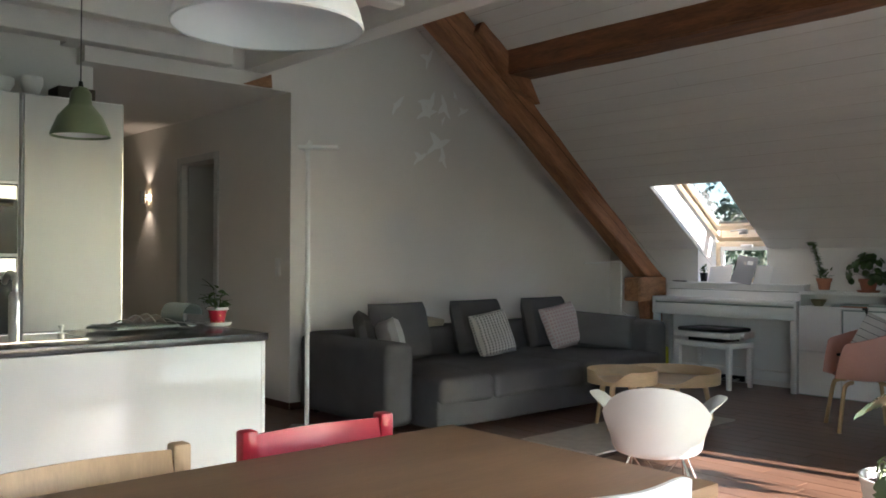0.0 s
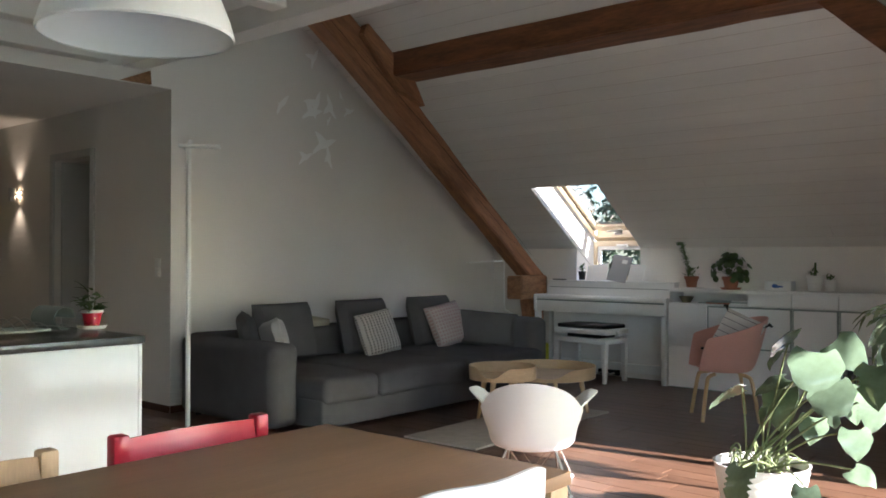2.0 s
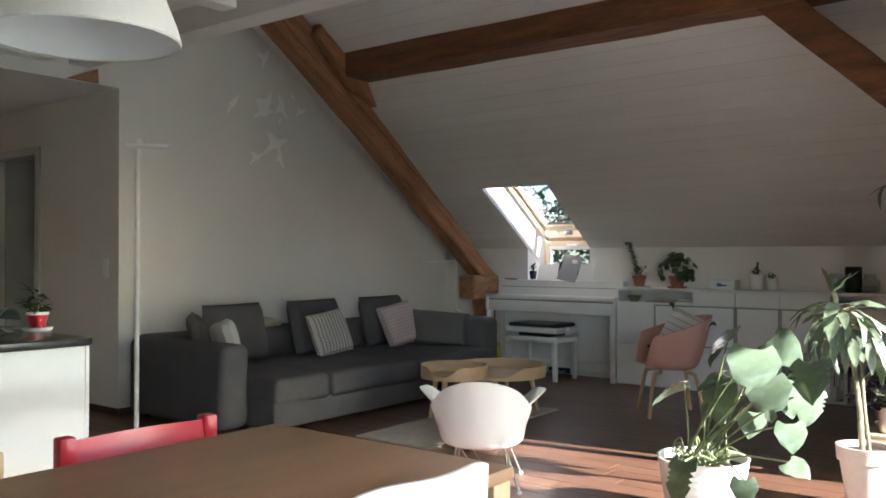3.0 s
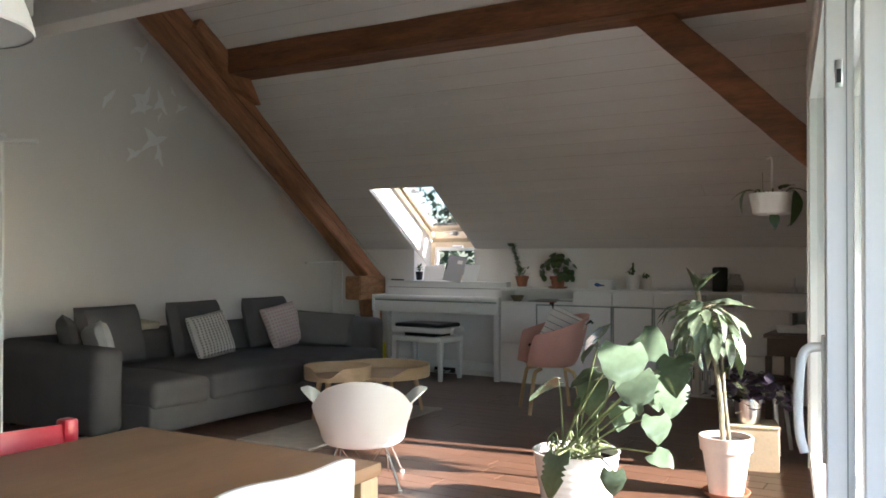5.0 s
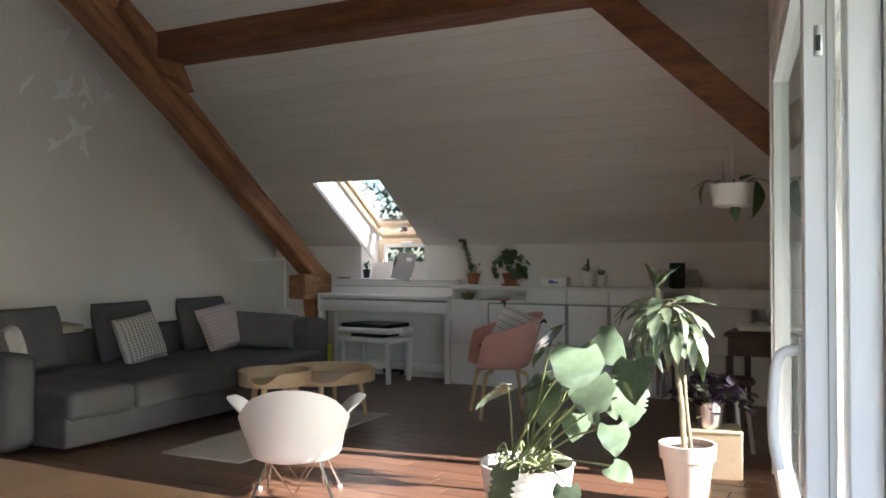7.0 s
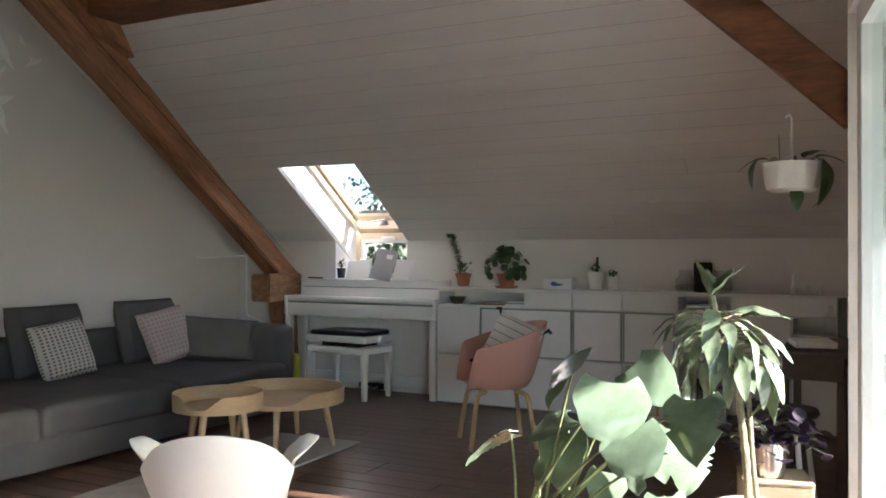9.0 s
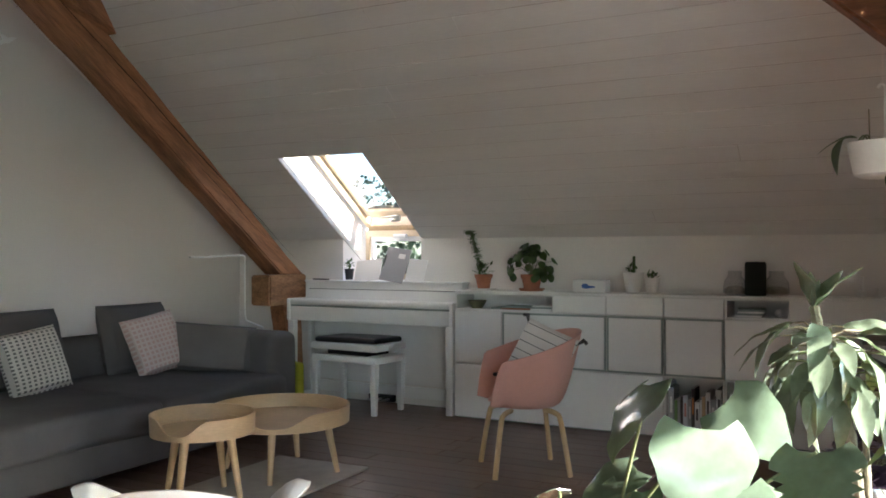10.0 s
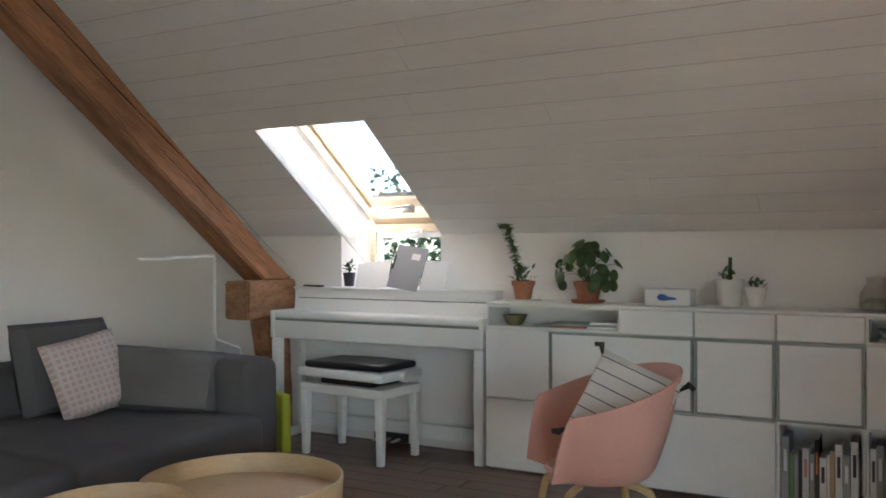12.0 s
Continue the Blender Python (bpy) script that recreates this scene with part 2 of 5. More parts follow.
def roof(y):
    return 1.943 - A * (y - 3.374)


FAC = 5.49                               # inner face of the glazed gable
SX0, SX1, SY0 = 1.134, 1.895, 3.374         # roof window opening
BACK, YTOP = -4.9, -0.25
EAVE = 5.95                              # where the slope ends past the slanting window front
GLZ = pose(5.495, 1.75, 0, 0, 0, 8.5) @ pose(-5.105, -1.75, 0)   # the window front stands at a slight angle to the room
SILL = 1.0

built("floor", abox(-6.0, 6.75, BACK - 0.2, 4.6, -0.2, -0.012), SCREED, "dark subfloor under the parquet", "floor")

# sloping board ceiling: backing with boards under it
bm = bmesh.new()


def slab(bm, x0, x1, y0, y1, lo, hi):
    prism(bm, [(y0, roof(y0) + lo), (y1, roof(y1) + lo), (y1, roof(y1) + hi), (y0, roof(y0) + hi)], x0, x1)


OFF = 0.42
slab(bm, -0.2, SX0, YTOP - 0.3, 4.62, 0.014, OFF)
slab(bm, SX1, EAVE + 0.1, YTOP - 0.3, 4.62, 0.014, OFF)
slab(bm, SX0, SX1, YTOP - 0.3, SY0, 0.014, OFF)
rng = random.Random(4)
step = 0.125
y = YK
while y - step > YTOP:
    y0, y1 = y - step + 0.0015, y - 0.0015
    spans = [(0.001, EAVE)] if y1 < SY0 else [(0.001, SX0), (SX1, EAVE)]
    if y0 < SY0 < y1:
        spans = [(0.001, SX0), (SX1, EAVE)]
        slab(bm, SX0 + 0.0008, SX1 - 0.0008, y0, SY0, 0.0, 0.0114)
    for a, b in spans:
        cuts = [a, b]
        if b - a > 3:
            cuts = [a, a + rng.uniform(0.8, 3.6), b]
        for c, d in zip(cuts, cuts[1:]):
            dz = rng.uniform(-0.0003, 0.0003)
            slab(bm, c + 0.0008, d - 0.0008, y0, y1, dz, 0.0114)
    y -= step
# brown layer behind the boards: bare tongues, with the gaps' shade in its colour
lath = bmesh.new()
slab(lath, 0.002, SX0 - 0.004, YTOP, YK, 0.0016, 0.0112)
slab(lath, SX1 + 0.004, EAVE - 0.002, YTOP, YK, 0.0016, 0.0112)
slab(lath, SX0 - 0.004, SX1 + 0.004, YTOP, SY0 - 0.004, 0.0016, 0.0112)
built("ceiling_lath", lath, mat("joint_wood_and_shade", (0.22, 0.13, 0.09), 0.8), "brown strips for bare wood and painted shade in the ceiling board joints", "ceiling")
built("ceiling_slope", bm, BOARD, "sloping ceiling of white painted tongue-and-groove boards", "ceiling")

# knee wall under the slope, open below the roof window
bm = bmesh.new()
KNEE = [(YK, 0), (4.62, 0), (4.62, roof(4.62) + 0.01), (YK, ZK - 0.003)]
prism(bm, KNEE, -0.2, SX0)
prism(bm, KNEE, SX1, FAC + 0.25)
box(bm, SX0, SX1, YK, 4.62, 0, SILL)
built("wall_north", bm, PLASTER, "low white plaster knee wall behind the piano", "wall")
# sofa wall, up to the roof
bm = bmesh.new()
prism(bm, [(0, 0), (YK + 0.2, 0), (YK + 0.2, roof(YK + 0.2)), (YTOP, roof(YTOP)), (YTOP, 2.589), (0, 2.589)], -0.2, 0)
built("wall_west", bm, PLASTER, "plain greyish white plaster wall behind the sofa", "wall")
# passage: its north wall with a door opening, end wall
bm = bmesh.new()
DX0, DX1, DH = -2.02, -1.30, 2.15
box(bm, -5.8, DX0, 0, 0.16, 0, 2.585)
box(bm, DX1, -0.2, 0, 0.16, 0, 2.585)
box(bm, DX0, DX1, 0, 0.16, DH, 2.585)
built("wall_passage", bm, PLASTER, "greyish white passage wall with a door opening", "wall")
built("wall_passage_end", abox(-6.0, -5.8, -1.75, 0.16, 0, 2.7), PLASTER, "end wall of the passage", "wall")
bm = bmesh.new()
box(bm, -5.8, -0.17, -1.64, -1.525, 0, 2.585)
box(bm, -0.30, -0.17, BACK, -1.64, 0, 3.0)
built("wall_kitchen", bm, PLASTER, "kitchen back wall beside the passage", "wall")
bm = bmesh.new()
box(bm, -2.6, -2.45, 0.16, 1.6, 0, 2.3)
box(bm, -2.45, -0.9, 1.45, 1.6, 0, 2.3)
box(bm, -1.0, -0.9, 0.16, 1.45, 0, 2.3)
box(bm, -2.6, -0.9, 0.16, 1.6, 2.3, 2.4)
built("wall_side_room", bm, PLASTER, "walls of the small room behind the door", "wall")
built("wall_south", abox(-0.5, 6.9, BACK - 0.2, BACK, 0, 3.1), PLASTER, "plain wall behind the dining table", "wall")
built("ceiling_passage", abox(-5.8, -0.003, -1.64, 0, 2.585, 2.7), PLASTER, "flat low ceiling of the passage", "ceiling")
# flat ceiling over kitchen and table with painted joists, and its edge board
bm = bmesh.new()
box(bm, -0.30, 6.75, BACK, YTOP, 2.86, 3.10)
box(bm, -0.30, -0.001, -1.75, YTOP, 2.702, 2.86)
for i in range(9):
    xx = 0.28 + i * 0.66
    box(bm, xx - 0.065, xx + 0.065, BACK, -0.70, 2.64, 2.865, 0.006, 1)
built("ceiling_kitchen", bm, BOARD, "flat white ceiling with white painted joists", "ceiling")
built("trim_ceiling_edge", abox(0.002, 5.82, -0.42, -0.24, 2.70, 3.10, 0.004, 1), BOARD, "white painted board along the ceiling edge", "trim")
built("wall_above_kitchen", abox(-0.2, 6.1, -0.45, YTOP, 3.10, roof(YTOP) + 0.2), PLASTER, "white wall above the flat ceiling", "wall")

# glazed gable
GY0, GY1, GH = -4.4, 1.75, 2.35
bm = bmesh.new()
prism(bm, [(GY1, 0), (YK + 0.2, 0), (YK + 0.2, roof(YK + 0.2)), (GY1, roof(GY1) + 0.1)], FAC, FAC + 0.25)
built("wall_east", bm, PLASTER, "white gable wall beside the large sliding window", "wall")
bm = bmesh.new()
prism(bm, [(GY1 + 0.05, GH), (GY1 + 0.05, roof(GY1) + 0.1), (YTOP - 0.1, roof(YTOP) + 0.1), (YTOP - 0.1, GH)], FAC - 0.245, FAC)
box(bm, FAC - 0.245, FAC, BACK - 0.5, YTOP - 0.1, GH, 3.12)
box(bm, FAC - 0.245, FAC, BACK - 0.5, GY0, 0, GH)
built("wall_window_front", bm, PLASTER, "white wall above the large sliding window", "wall").matrix_basis = GLZ


def sash(bm, y0, y1, z0, z1, x0, x1, wd=0.09):
    box(bm, x0, x1, y0, y0 + wd, z0, z1, 0.005, 2)
    box(bm, x0, x1, y1 - wd, y1, z0, z1, 0.005, 2)
    box(bm, x0 + 0.002, x1 - 0.002, y0 + wd, y1 - wd, z0, z0 + wd)
    box(bm, x0 + 0.002, x1 - 0.002, y0 + wd, y1 - wd, z1 - wd, z1)


win = tagged(thing("window_1", GLZ, "large white framed sliding window wall in the gable", "window"), kind="structure")
bm = bmesh.new()
box(bm, 5.30, 5.42, GY0, GY1, 0.0, 0.045)
box(bm, 5.21, 5.42, GY0, GY1, GH - 0.10, GH)
box(bm, 5.21, 5.42, GY0, GY0 + 0.08, 0.045, GH - 0.10)
box(bm, 5.21, 5.42, GY1 - 0.08, GY1, 0.045, GH - 0.10)
part("window_frame", bm, WHITE, win, smooth=False)
bm = bmesh.new()
sash(bm, -0.72, GY1 - 0.08, 0.045, GH - 0.10, 5.215, 5.30)
box(bm, 5.212, 5.30, -0.80, -0.722, 0.045, GH - 0.10, 0.004, 1)
box(bm, 5.303, 5.42, -0.84, -0.70, 0.045, GH - 0.10, 0.006, 1)
part("fixed_sash", bm, WHITE, win, smooth=False)
p = part("pane", abox(5.255, 5.263, -0.63, GY1 - 0.17, 0.135, GH - 0.19), PANE, win, smooth=False)
p.visible_shadow = False
bm = bmesh.new()
sash(bm, GY0 + 0.08, -2.55, 0.045, GH - 0.10, 5.305, 5.38)
part("fixed_sash", bm, WHITE, win, smooth=False)
p = part("pane", abox(5.34, 5.348, GY0 + 0.17, -2.64, 0.135, GH - 0.19), PANE, win, smooth=False)
p.visible_shadow = False
door = tagged(thing("door_1", GLZ @ pose(5.105, -0.735, 0.05), "white sliding glass door standing open with a bow handle", "door"), kind="structure")
bm = bmesh.new()
sash(bm, 0, 2.25, 0, 2.19, 0, 0.085, 0.10)
part("door_frame", bm, WHITE, door, smooth=False)
p = part("pane", abox(0.04, 0.048, 0.10, 2.15, 0.10, 2.09), PANE, door, smooth=False)
p.visible_shadow = False
lp = part("lock_plate", abox(0.028, 0.052, -0.004, 0.004, 1.75, 1.84, 0.003, 2), STEEL, door, "oblong steel lock plate in the door edge")
part("lock_slot", abox(0.033, 0.047, -0.006, 0.002, 1.765, 1.81), BLACK, lp)
part("door_seal", abox(0.060, 0.064, -0.002, 0.004, 0.02, 2.10), GREY_TRIM, door, smooth=False)
hp = bend([(0.01, 0.06, 0.90), (-0.05, 0.06, 0.895), (-0.075, 0.06, 0.85), (-0.085, 0.055, 0.71), (-0.08, 0.05, 0.61), (-0.065, 0.05, 0.55)])
part("door_handle", tube(hp, 0.016, 10), WHITE, door, "white bow-shaped plastic handle")
part("handle_plate", abox(-0.012, 0.002, 0.03, 0.09, 0.52, 0.94, 0.004, 2), WHITE, door)
# upright head channels left of the opening, and curtain rail
built("trim_window_head", abox(5.10, 5.215, GY0, GY1, GH - 0.08, GH + 0.04, 0.004, 1), WHITE, "white head casing above the sliding door", "trim").matrix_basis = GLZ

# roof window
rw = tagged(thing("window_2", pose(0, 0, 0), "pine-framed roof window over a small upright window", "window"), kind="structure")


def roofbar(bm, x0, x1, y0, y1, lo, hi):
    slab(bm, x0, x1, y0, y1, lo, hi)


bm = bmesh.new()
roofbar(bm, SX0 + 0.02, SX0 + 0.075, SY0 + 0.06, 4.560, OFF - 0.08, OFF + 0.03)
roofbar(bm, SX1 - 0.075, SX1 - 0.02, SY0 + 0.06, 4.560, OFF - 0.08, OFF + 0.03)
roofbar(bm, SX0 + 0.02, SX1 - 0.02, SY0, SY0 + 0.06, OFF - 0.08, OFF + 0.03)
roofbar(bm, SX0 + 0.02, SX1 - 0.02, 4.560, 4.620, OFF - 0.08, OFF + 0.03)
part("window_frame", bm, PINE, rw, "varnished pine roof window frame", smooth=False)
bm = bmesh.new()
roofbar(bm, SX0 + 0.08, SX0 + 0.125, SY0 + 0.11, 4.430, OFF - 0.05, OFF)
roofbar(bm, SX1 - 0.125, SX1 - 0.08, SY0 + 0.11, 4.430, OFF - 0.05, OFF)
roofbar(bm, SX0 + 0.08, SX1 - 0.08, SY0 + 0.065, SY0 + 0.11, OFF - 0.05, OFF)
roofbar(bm, SX0 + 0.08, SX1 - 0.08, 4.430, 4.500, OFF - 0.05, OFF)
part("roof_sash", bm, PINE, rw, smooth=False)
bm = bmesh.new()
slab(bm, SX0 + 0.125, SX1 - 0.125, SY0 + 0.11, 4.430, OFF - 0.03, OFF - 0.02)
p = part("pane", bm, ROOF_PANE, rw, smooth=False)
p.visible_shadow = False
ZT = roof(4.620) + OFF - 0.08
bm = bmesh.new()
box(bm, SX0 + 0.02, SX1 - 0.02, 4.560, 4.620, ZT - 0.055, ZT - 0.002)
box(bm, SX0 + 0.02, SX0 + 0.065, 4.560, 4.620, SILL, ZT - 0.055)
box(bm, SX1 - 0.065, SX1 - 0.02, 4.560, 4.620, SILL, ZT - 0.055)
box(bm, SX0 + 0.065, SX1 - 0.065, 4.560, 4.620, SILL, SILL + 0.05)
part("lower_frame", bm, PINE, rw, smooth=False)
bm = bmesh.new()
box(bm, SX0 + 0.065, SX1 - 0.065, 4.575, 4.610, ZT - 0.095, ZT - 0.055)
box(bm, SX0 + 0.065, SX0 + 0.10, 4.575, 4.610, SILL + 0.05, ZT - 0.095)
box(bm, SX1 - 0.10, SX1 - 0.065, 4.575, 4.610, SILL + 0.05, ZT - 0.095)
part("lower_sash", bm, WHITE, rw, smooth=False)
p = part("pane", abox(SX0 + 0.10, SX1 - 0.10, 4.590, 4.595, SILL + 0.05, ZT - 0.095), ROOF_PANE, rw, smooth=False)
p.visible_shadow = False
bm = abox(1.485, 1.585, 4.420, 4.450, roof(4.450) + OFF - 0.13, roof(4.450) + OFF - 0.075, 0.008, 2)
tube([(1.405, 4.410, roof(4.420) + OFF - 0.115), (1.575, 4.410, roof(4.420) + OFF - 0.10)], 0.009, 8, bm)
part("window_handle", bm, STEEL, rw, "steel roof window handle")
part("window_handle", abox(1.455, 1.585, 4.520, 4.560, ZT - 0.07, ZT - 0.035, 0.008, 2), WHITE, rw, "white plastic window handle")
# old timbers
bm = bmesh.new()
prism(bm, [(-0.44, 2.592), (-0.19, 2.592), (-0.20, 2.698)], 0.0005, 0.03)
built("beam_stub", bm, BEAM_RAW, "small brown timber stub above the passage corner", "beam")
RX0, RX1 = 0.54, 0.725


def timber(name, bm, material, label, category="beam"):
    bmesh.ops.subdivide_edges(bm, edges=[e for e in bm.edges if e.calc_length() > 0.6], cuts=14, use_grid_fill=True)
    for v in bm.verts:
        v.co += 0.007 * noise.noise_vector(v.co * 2.3) + 0.004 * noise.noise_vector(v.co * 9)
    bmesh.ops.bevel(bm, geom=[e for e in bm.edges if e.is_manifold and e.calc_face_angle(0) > 0.8], offset=0.012, segments=2, affect="EDGES")
    return built(name, bm, material, label, category, smooth=True)


bm = bmesh.new()
prism(bm, [(0.2, roof(0.2) - 0.02), (1.4, roof(1.4) - 0.05), (2.6, roof(2.6) - 0.17), (3.4, roof(3.4) - 0.24), (4.22, roof(4.22) - 0.31), (4.22, 1.047), (3.93, 1.047), (2.1, roof(2.1) - 0.43), (0.2, roof(0.2) - 0.41)], RX0, RX1)
timber("beam_rafter", bm, BEAM, "reddish brown old timber rafter along the slope")
crk = bmesh.new()
for s0, s1, lift, wd in ((1.3, 4.15, 0.27, 0.006), (2.9, 3.7, 0.36, 0.004), (0.6, 1.6, 0.33, 0.005)):
    n = 40
    top, low = [], []
    for i in range(n + 1):
        yy = s0 + (s1 - s0) * i / n
        zz = roof(yy) - lift + 0.016 * noise.noise(Vector((yy * 3, lift * 9, 0))) + 0.006 * noise.noise(Vector((yy * 14, 1, 0)))
        hw = wd * (0.15 + math.sin(math.pi * i / n)) * (0.7 + 0.5 * noise.noise(Vector((yy * 6, 5, 0))))
        top.append(crk.verts.new((RX1 + 0.0125, yy, zz + hw)))
        low.append(crk.verts.new((RX1 + 0.0125, yy, zz - hw)))
    for i in range(n):
        crk.faces.new((low[i], low[i + 1], top[i + 1], top[i]))
bmesh.ops.solidify(crk, geom=crk.faces[:], thickness=0.006)
part("crack", crk, mat("crack_dark", (0.025, 0.012, 0.008), 0.9), bpy.data.objects["beam_rafter"], "dark drying crack")
timber("beam_purlin", abox(RX1 + 0.01, FAC - 0.003, 1.72, 2.06, 2.86, 3.085), BEAM_X, "dark brown old timber purlin under the slope")
bm = bmesh.new()
prism(bm, [(4.36, 2.862), (4.66, 2.862), (5.487, 2.05), (5.487, 1.79)], 1.85, 2.01, "y")
timber("beam_brace", bm, BEAM_X, "brown timber brace from purlin to gable wall")
bm = bmesh.new()
prism(bm, [(1.42, roof(1.42) - 0.01), (2.02, roof(2.02) - 0.01), (2.16, roof(2.16) - 0.13), (1.80, roof(1.80) - 0.26), (1.36, roof(1.36) - 0.16)], RX1 - 0.03, RX1 + 0.075)
timber("beam_corbel", bm, BEAM, "brown timber corbel beside the rafter")
timber("beam_tie_end", abox(0.55, 0.755, 3.74, 4.236, 0.79, 1.045), BEAM_RAW, "rough sawn end of the old tie beam")
bm = bmesh.new()
prism(bm, [(3.96, 0.79), (4.20, 0.79), (4.23, 0.0), (4.10, 0.0)], 0.57, 0.735)
timber("beam_post", bm, BEAM, "dark timber post under the tie beam")


# ---- sofa and what lies on it ----
sofa = thing("sofa", pose(0, 0, 0), "large dark grey fabric sofa with deep seats along the wall", "sofa")
SY_A, SY_B, SXF = 0.0, 3.24, 1.57


def soft(x0, x1, y0, y1, z0, z1, r=0.05, sag=0.0):
    bm = abox(x0, x1, y0, y1, z0, z1, r, 4)
    bmesh.ops.subdivide_edges(bm, edges=[e for e in bm.edges if e.calc_length() > 0.3], cuts=5, use_grid_fill=True)
    for v in bm.verts:
        v.co += 0.010 * noise.noise_vector(v.co * 2.1)
        if sag and v.co.z > (z0 + z1) / 2:
            u, w = (v.co.x - x0) / (x1 - x0) - 0.5, (v.co.y - y0) / (y1 - y0) - 0.5
            v.co.z += sag * (0.5 - u * u - w * w)
    return bm


part("base", soft(0.14, SXF - 0.03, SY_A + 0.25, SY_B - 0.29, 0.03, 0.24, 0.02), SOFA, sofa)
for k, (ya, yb) in enumerate(((SY_A + 0.25, 0.795), (0.80, 1.82), (1.825, SY_B - 0.29))):
    part("seat", soft(0.40, SXF + 0.01, ya, yb, 0.20, 0.385, 0.05, 0.03), SOFA, sofa)
part("armrest", soft(0.12, 1.30, SY_A, SY_A + 0.26, 0.03, 0.625, 0.07), SOFA, sofa)
part("armrest", soft(0.12, 1.44, SY_B - 0.30, SY_B, 0.03, 0.665, 0.07), SOFA, sofa)
part("backrest", soft(0.10, 0.36, SY_A + 0.05, SY_B - 0.05, 0.03, 0.64, 0.07), SOFA, sofa)
for x in (0.22, 1.0):
    for y in (SY_A + 0.12, SY_B - 0.12):
        part("leg", lathe([(0, 0), (0.025, 0), (0.025, 0.04), (0, 0.04)], 12), BLACK, sofa, m=pose(x, y, 0))


def cushion(name, w, h, d, m, material, label, group="", pinch=0.06):
    return solo(name, pillow(w, h, d, pinch=pinch), material, m, label, "cushion", group)


def printed(name, base, ink, fx, fz, wx, wz):
    """Cloth with small printed dashes in rows."""
    m = mat(name, base, 0.9, 0, 0.05, 6, 0.25, 250)
    nt = m.node_tree
    tc, sp = nt.nodes.new("ShaderNodeTexCoord"), nt.nodes.new("ShaderNodeSeparateXYZ")
    nt.links.new(tc.outputs["Object"], sp.inputs[0])

    def op(kind, a, b=0.0):
        n = nt.nodes.new("ShaderNodeMath")
        n.operation = kind
        for i, q in enumerate((a, b)):
            if isinstance(q, (int, float)):
                n.inputs[i].default_value = q
            else:
                nt.links.new(q, n.inputs[i])
        return n.outputs[0]
    cx = op("LESS_THAN", op("FRACT", op("ADD", op("MULTIPLY", sp.outputs[0], fx), 50)), wx)
    cz = op("LESS_THAN", op("FRACT", op("ADD", op("MULTIPLY", sp.outputs[2], fz), 50)), wz)
    both = op("MULTIPLY", cx, cz)
    mix = nt.nodes.new("ShaderNodeMix")
    mix.data_type = "RGBA"
    b = nt.nodes["Principled BSDF"]
    src = b.inputs["Base Color"].links[0].from_socket
    nt.links.new(src, mix.inputs[6])
    mix.inputs[7].default_value = (*ink, 1)
    nt.links.new(both, mix.inputs[0])
    nt.links.new(mix.outputs[2], b.inputs["Base Color"])
    return m


DASH = printed("dashed_cloth", (0.55, 0.53, 0.49), (0.13, 0.13, 0.13), 30, 44, 0.5, 0.55)
ROSE = printed("rose_dotted_cloth", (0.52, 0.46, 0.44), (0.45, 0.33, 0.31), 30, 30, 0.6, 0.6)
STRIPE = printed("striped_cloth", (0.60, 0.57, 0.53), (0.12, 0.12, 0.12), 0.5, 19, 1.0, 0.09)
for y, w, tilt in ((0.79, 0.62, 4), (1.70, 0.64, 5), (2.62, 0.62, 3)):
    cushion("back_cushion", w, 0.50, 0.20, pose(0.52, y, 0.375, -14, 0, 90 + tilt), SOFA, "dark grey square sofa back cushion", "sofa back cushions", 0.03)
cushion("scatter_cushion", 0.39, 0.39, 0.15, pose(0.84, 1.58, 0.40, -20, -8, 84), DASH, "cream cushion with rows of dark dashes")
cushion("scatter_cushion", 0.41, 0.42, 0.14, pose(0.80, 2.58, 0.405, -22, -10, 80), ROSE, "pale rose cushion with small dotted pattern")
cushion("bolster_cushion", 0.60, 0.34, 0.20, pose(0.98, 2.80, 0.385, -14, 4, 28), SOFA_LIGHT, "mid grey rectangular sofa cushion", pinch=0.03)
cushion("scatter_cushion", 0.42, 0.40, 0.14, pose(0.98, 0.36, 0.385, -14, 10, 158), mat("pale_grey_cloth", (0.36, 0.36, 0.35), 0.9, bump=0.25, fine=220), "pale grey cushion leaning on the sofa arm")
cushion("scatter_cushion", 0.46, 0.42, 0.14, pose(0.62, 0.36, 0.385, -12, -6, 150), SOFA_LIGHT, "mid grey cushion in the sofa corner")
solo("folded_blanket", soft(-0.11, 0.11, -0.13, 0.13, -0.02, 0.04, 0.015), mat("cream_blanket", (0.42, 0.38, 0.29), 0.95, var=0.2, bump=0.5, fine=90), pose(0.25, 1.25, 0.665, 0, 6, 8), "cream knitted blanket on the sofa back", "blanket")

# ---- floor lamp by the wall ----
FL = thing("floor_lamp", pose(0.778, -0.334, 0, 0, 0, -42) @ Matrix.Diagonal((1, 1, 1.045, 1)), "slim white uplighter floor lamp on a flat square base", "floor lamp")
part("base_plate", abox(-0.13, 0.13, -0.13, 0.13, 0.002, 0.016, 0.004, 2), STEEL, FL)
part("pole", lathe([(0, 0.016), (0.017, 0.016), (0.017, 1.93), (0, 1.93)], 14), WHITE, FL)
bm = abox(-0.035, 0.035, -0.07, 0.22, 1.932, 1.956, 0.006, 2)
part("lamp_head", bm, WHITE, FL, "flat white lamp head")
part("swivel", tube([(0, -0.02, 1.91), (0, 0.02, 1.985)], 0.018, 10), WHITE, FL)
DL = thing("reading_lamp", pose(0.70, 3.50, 0), "thin white bent reading lamp behind the sofa", "floor lamp")
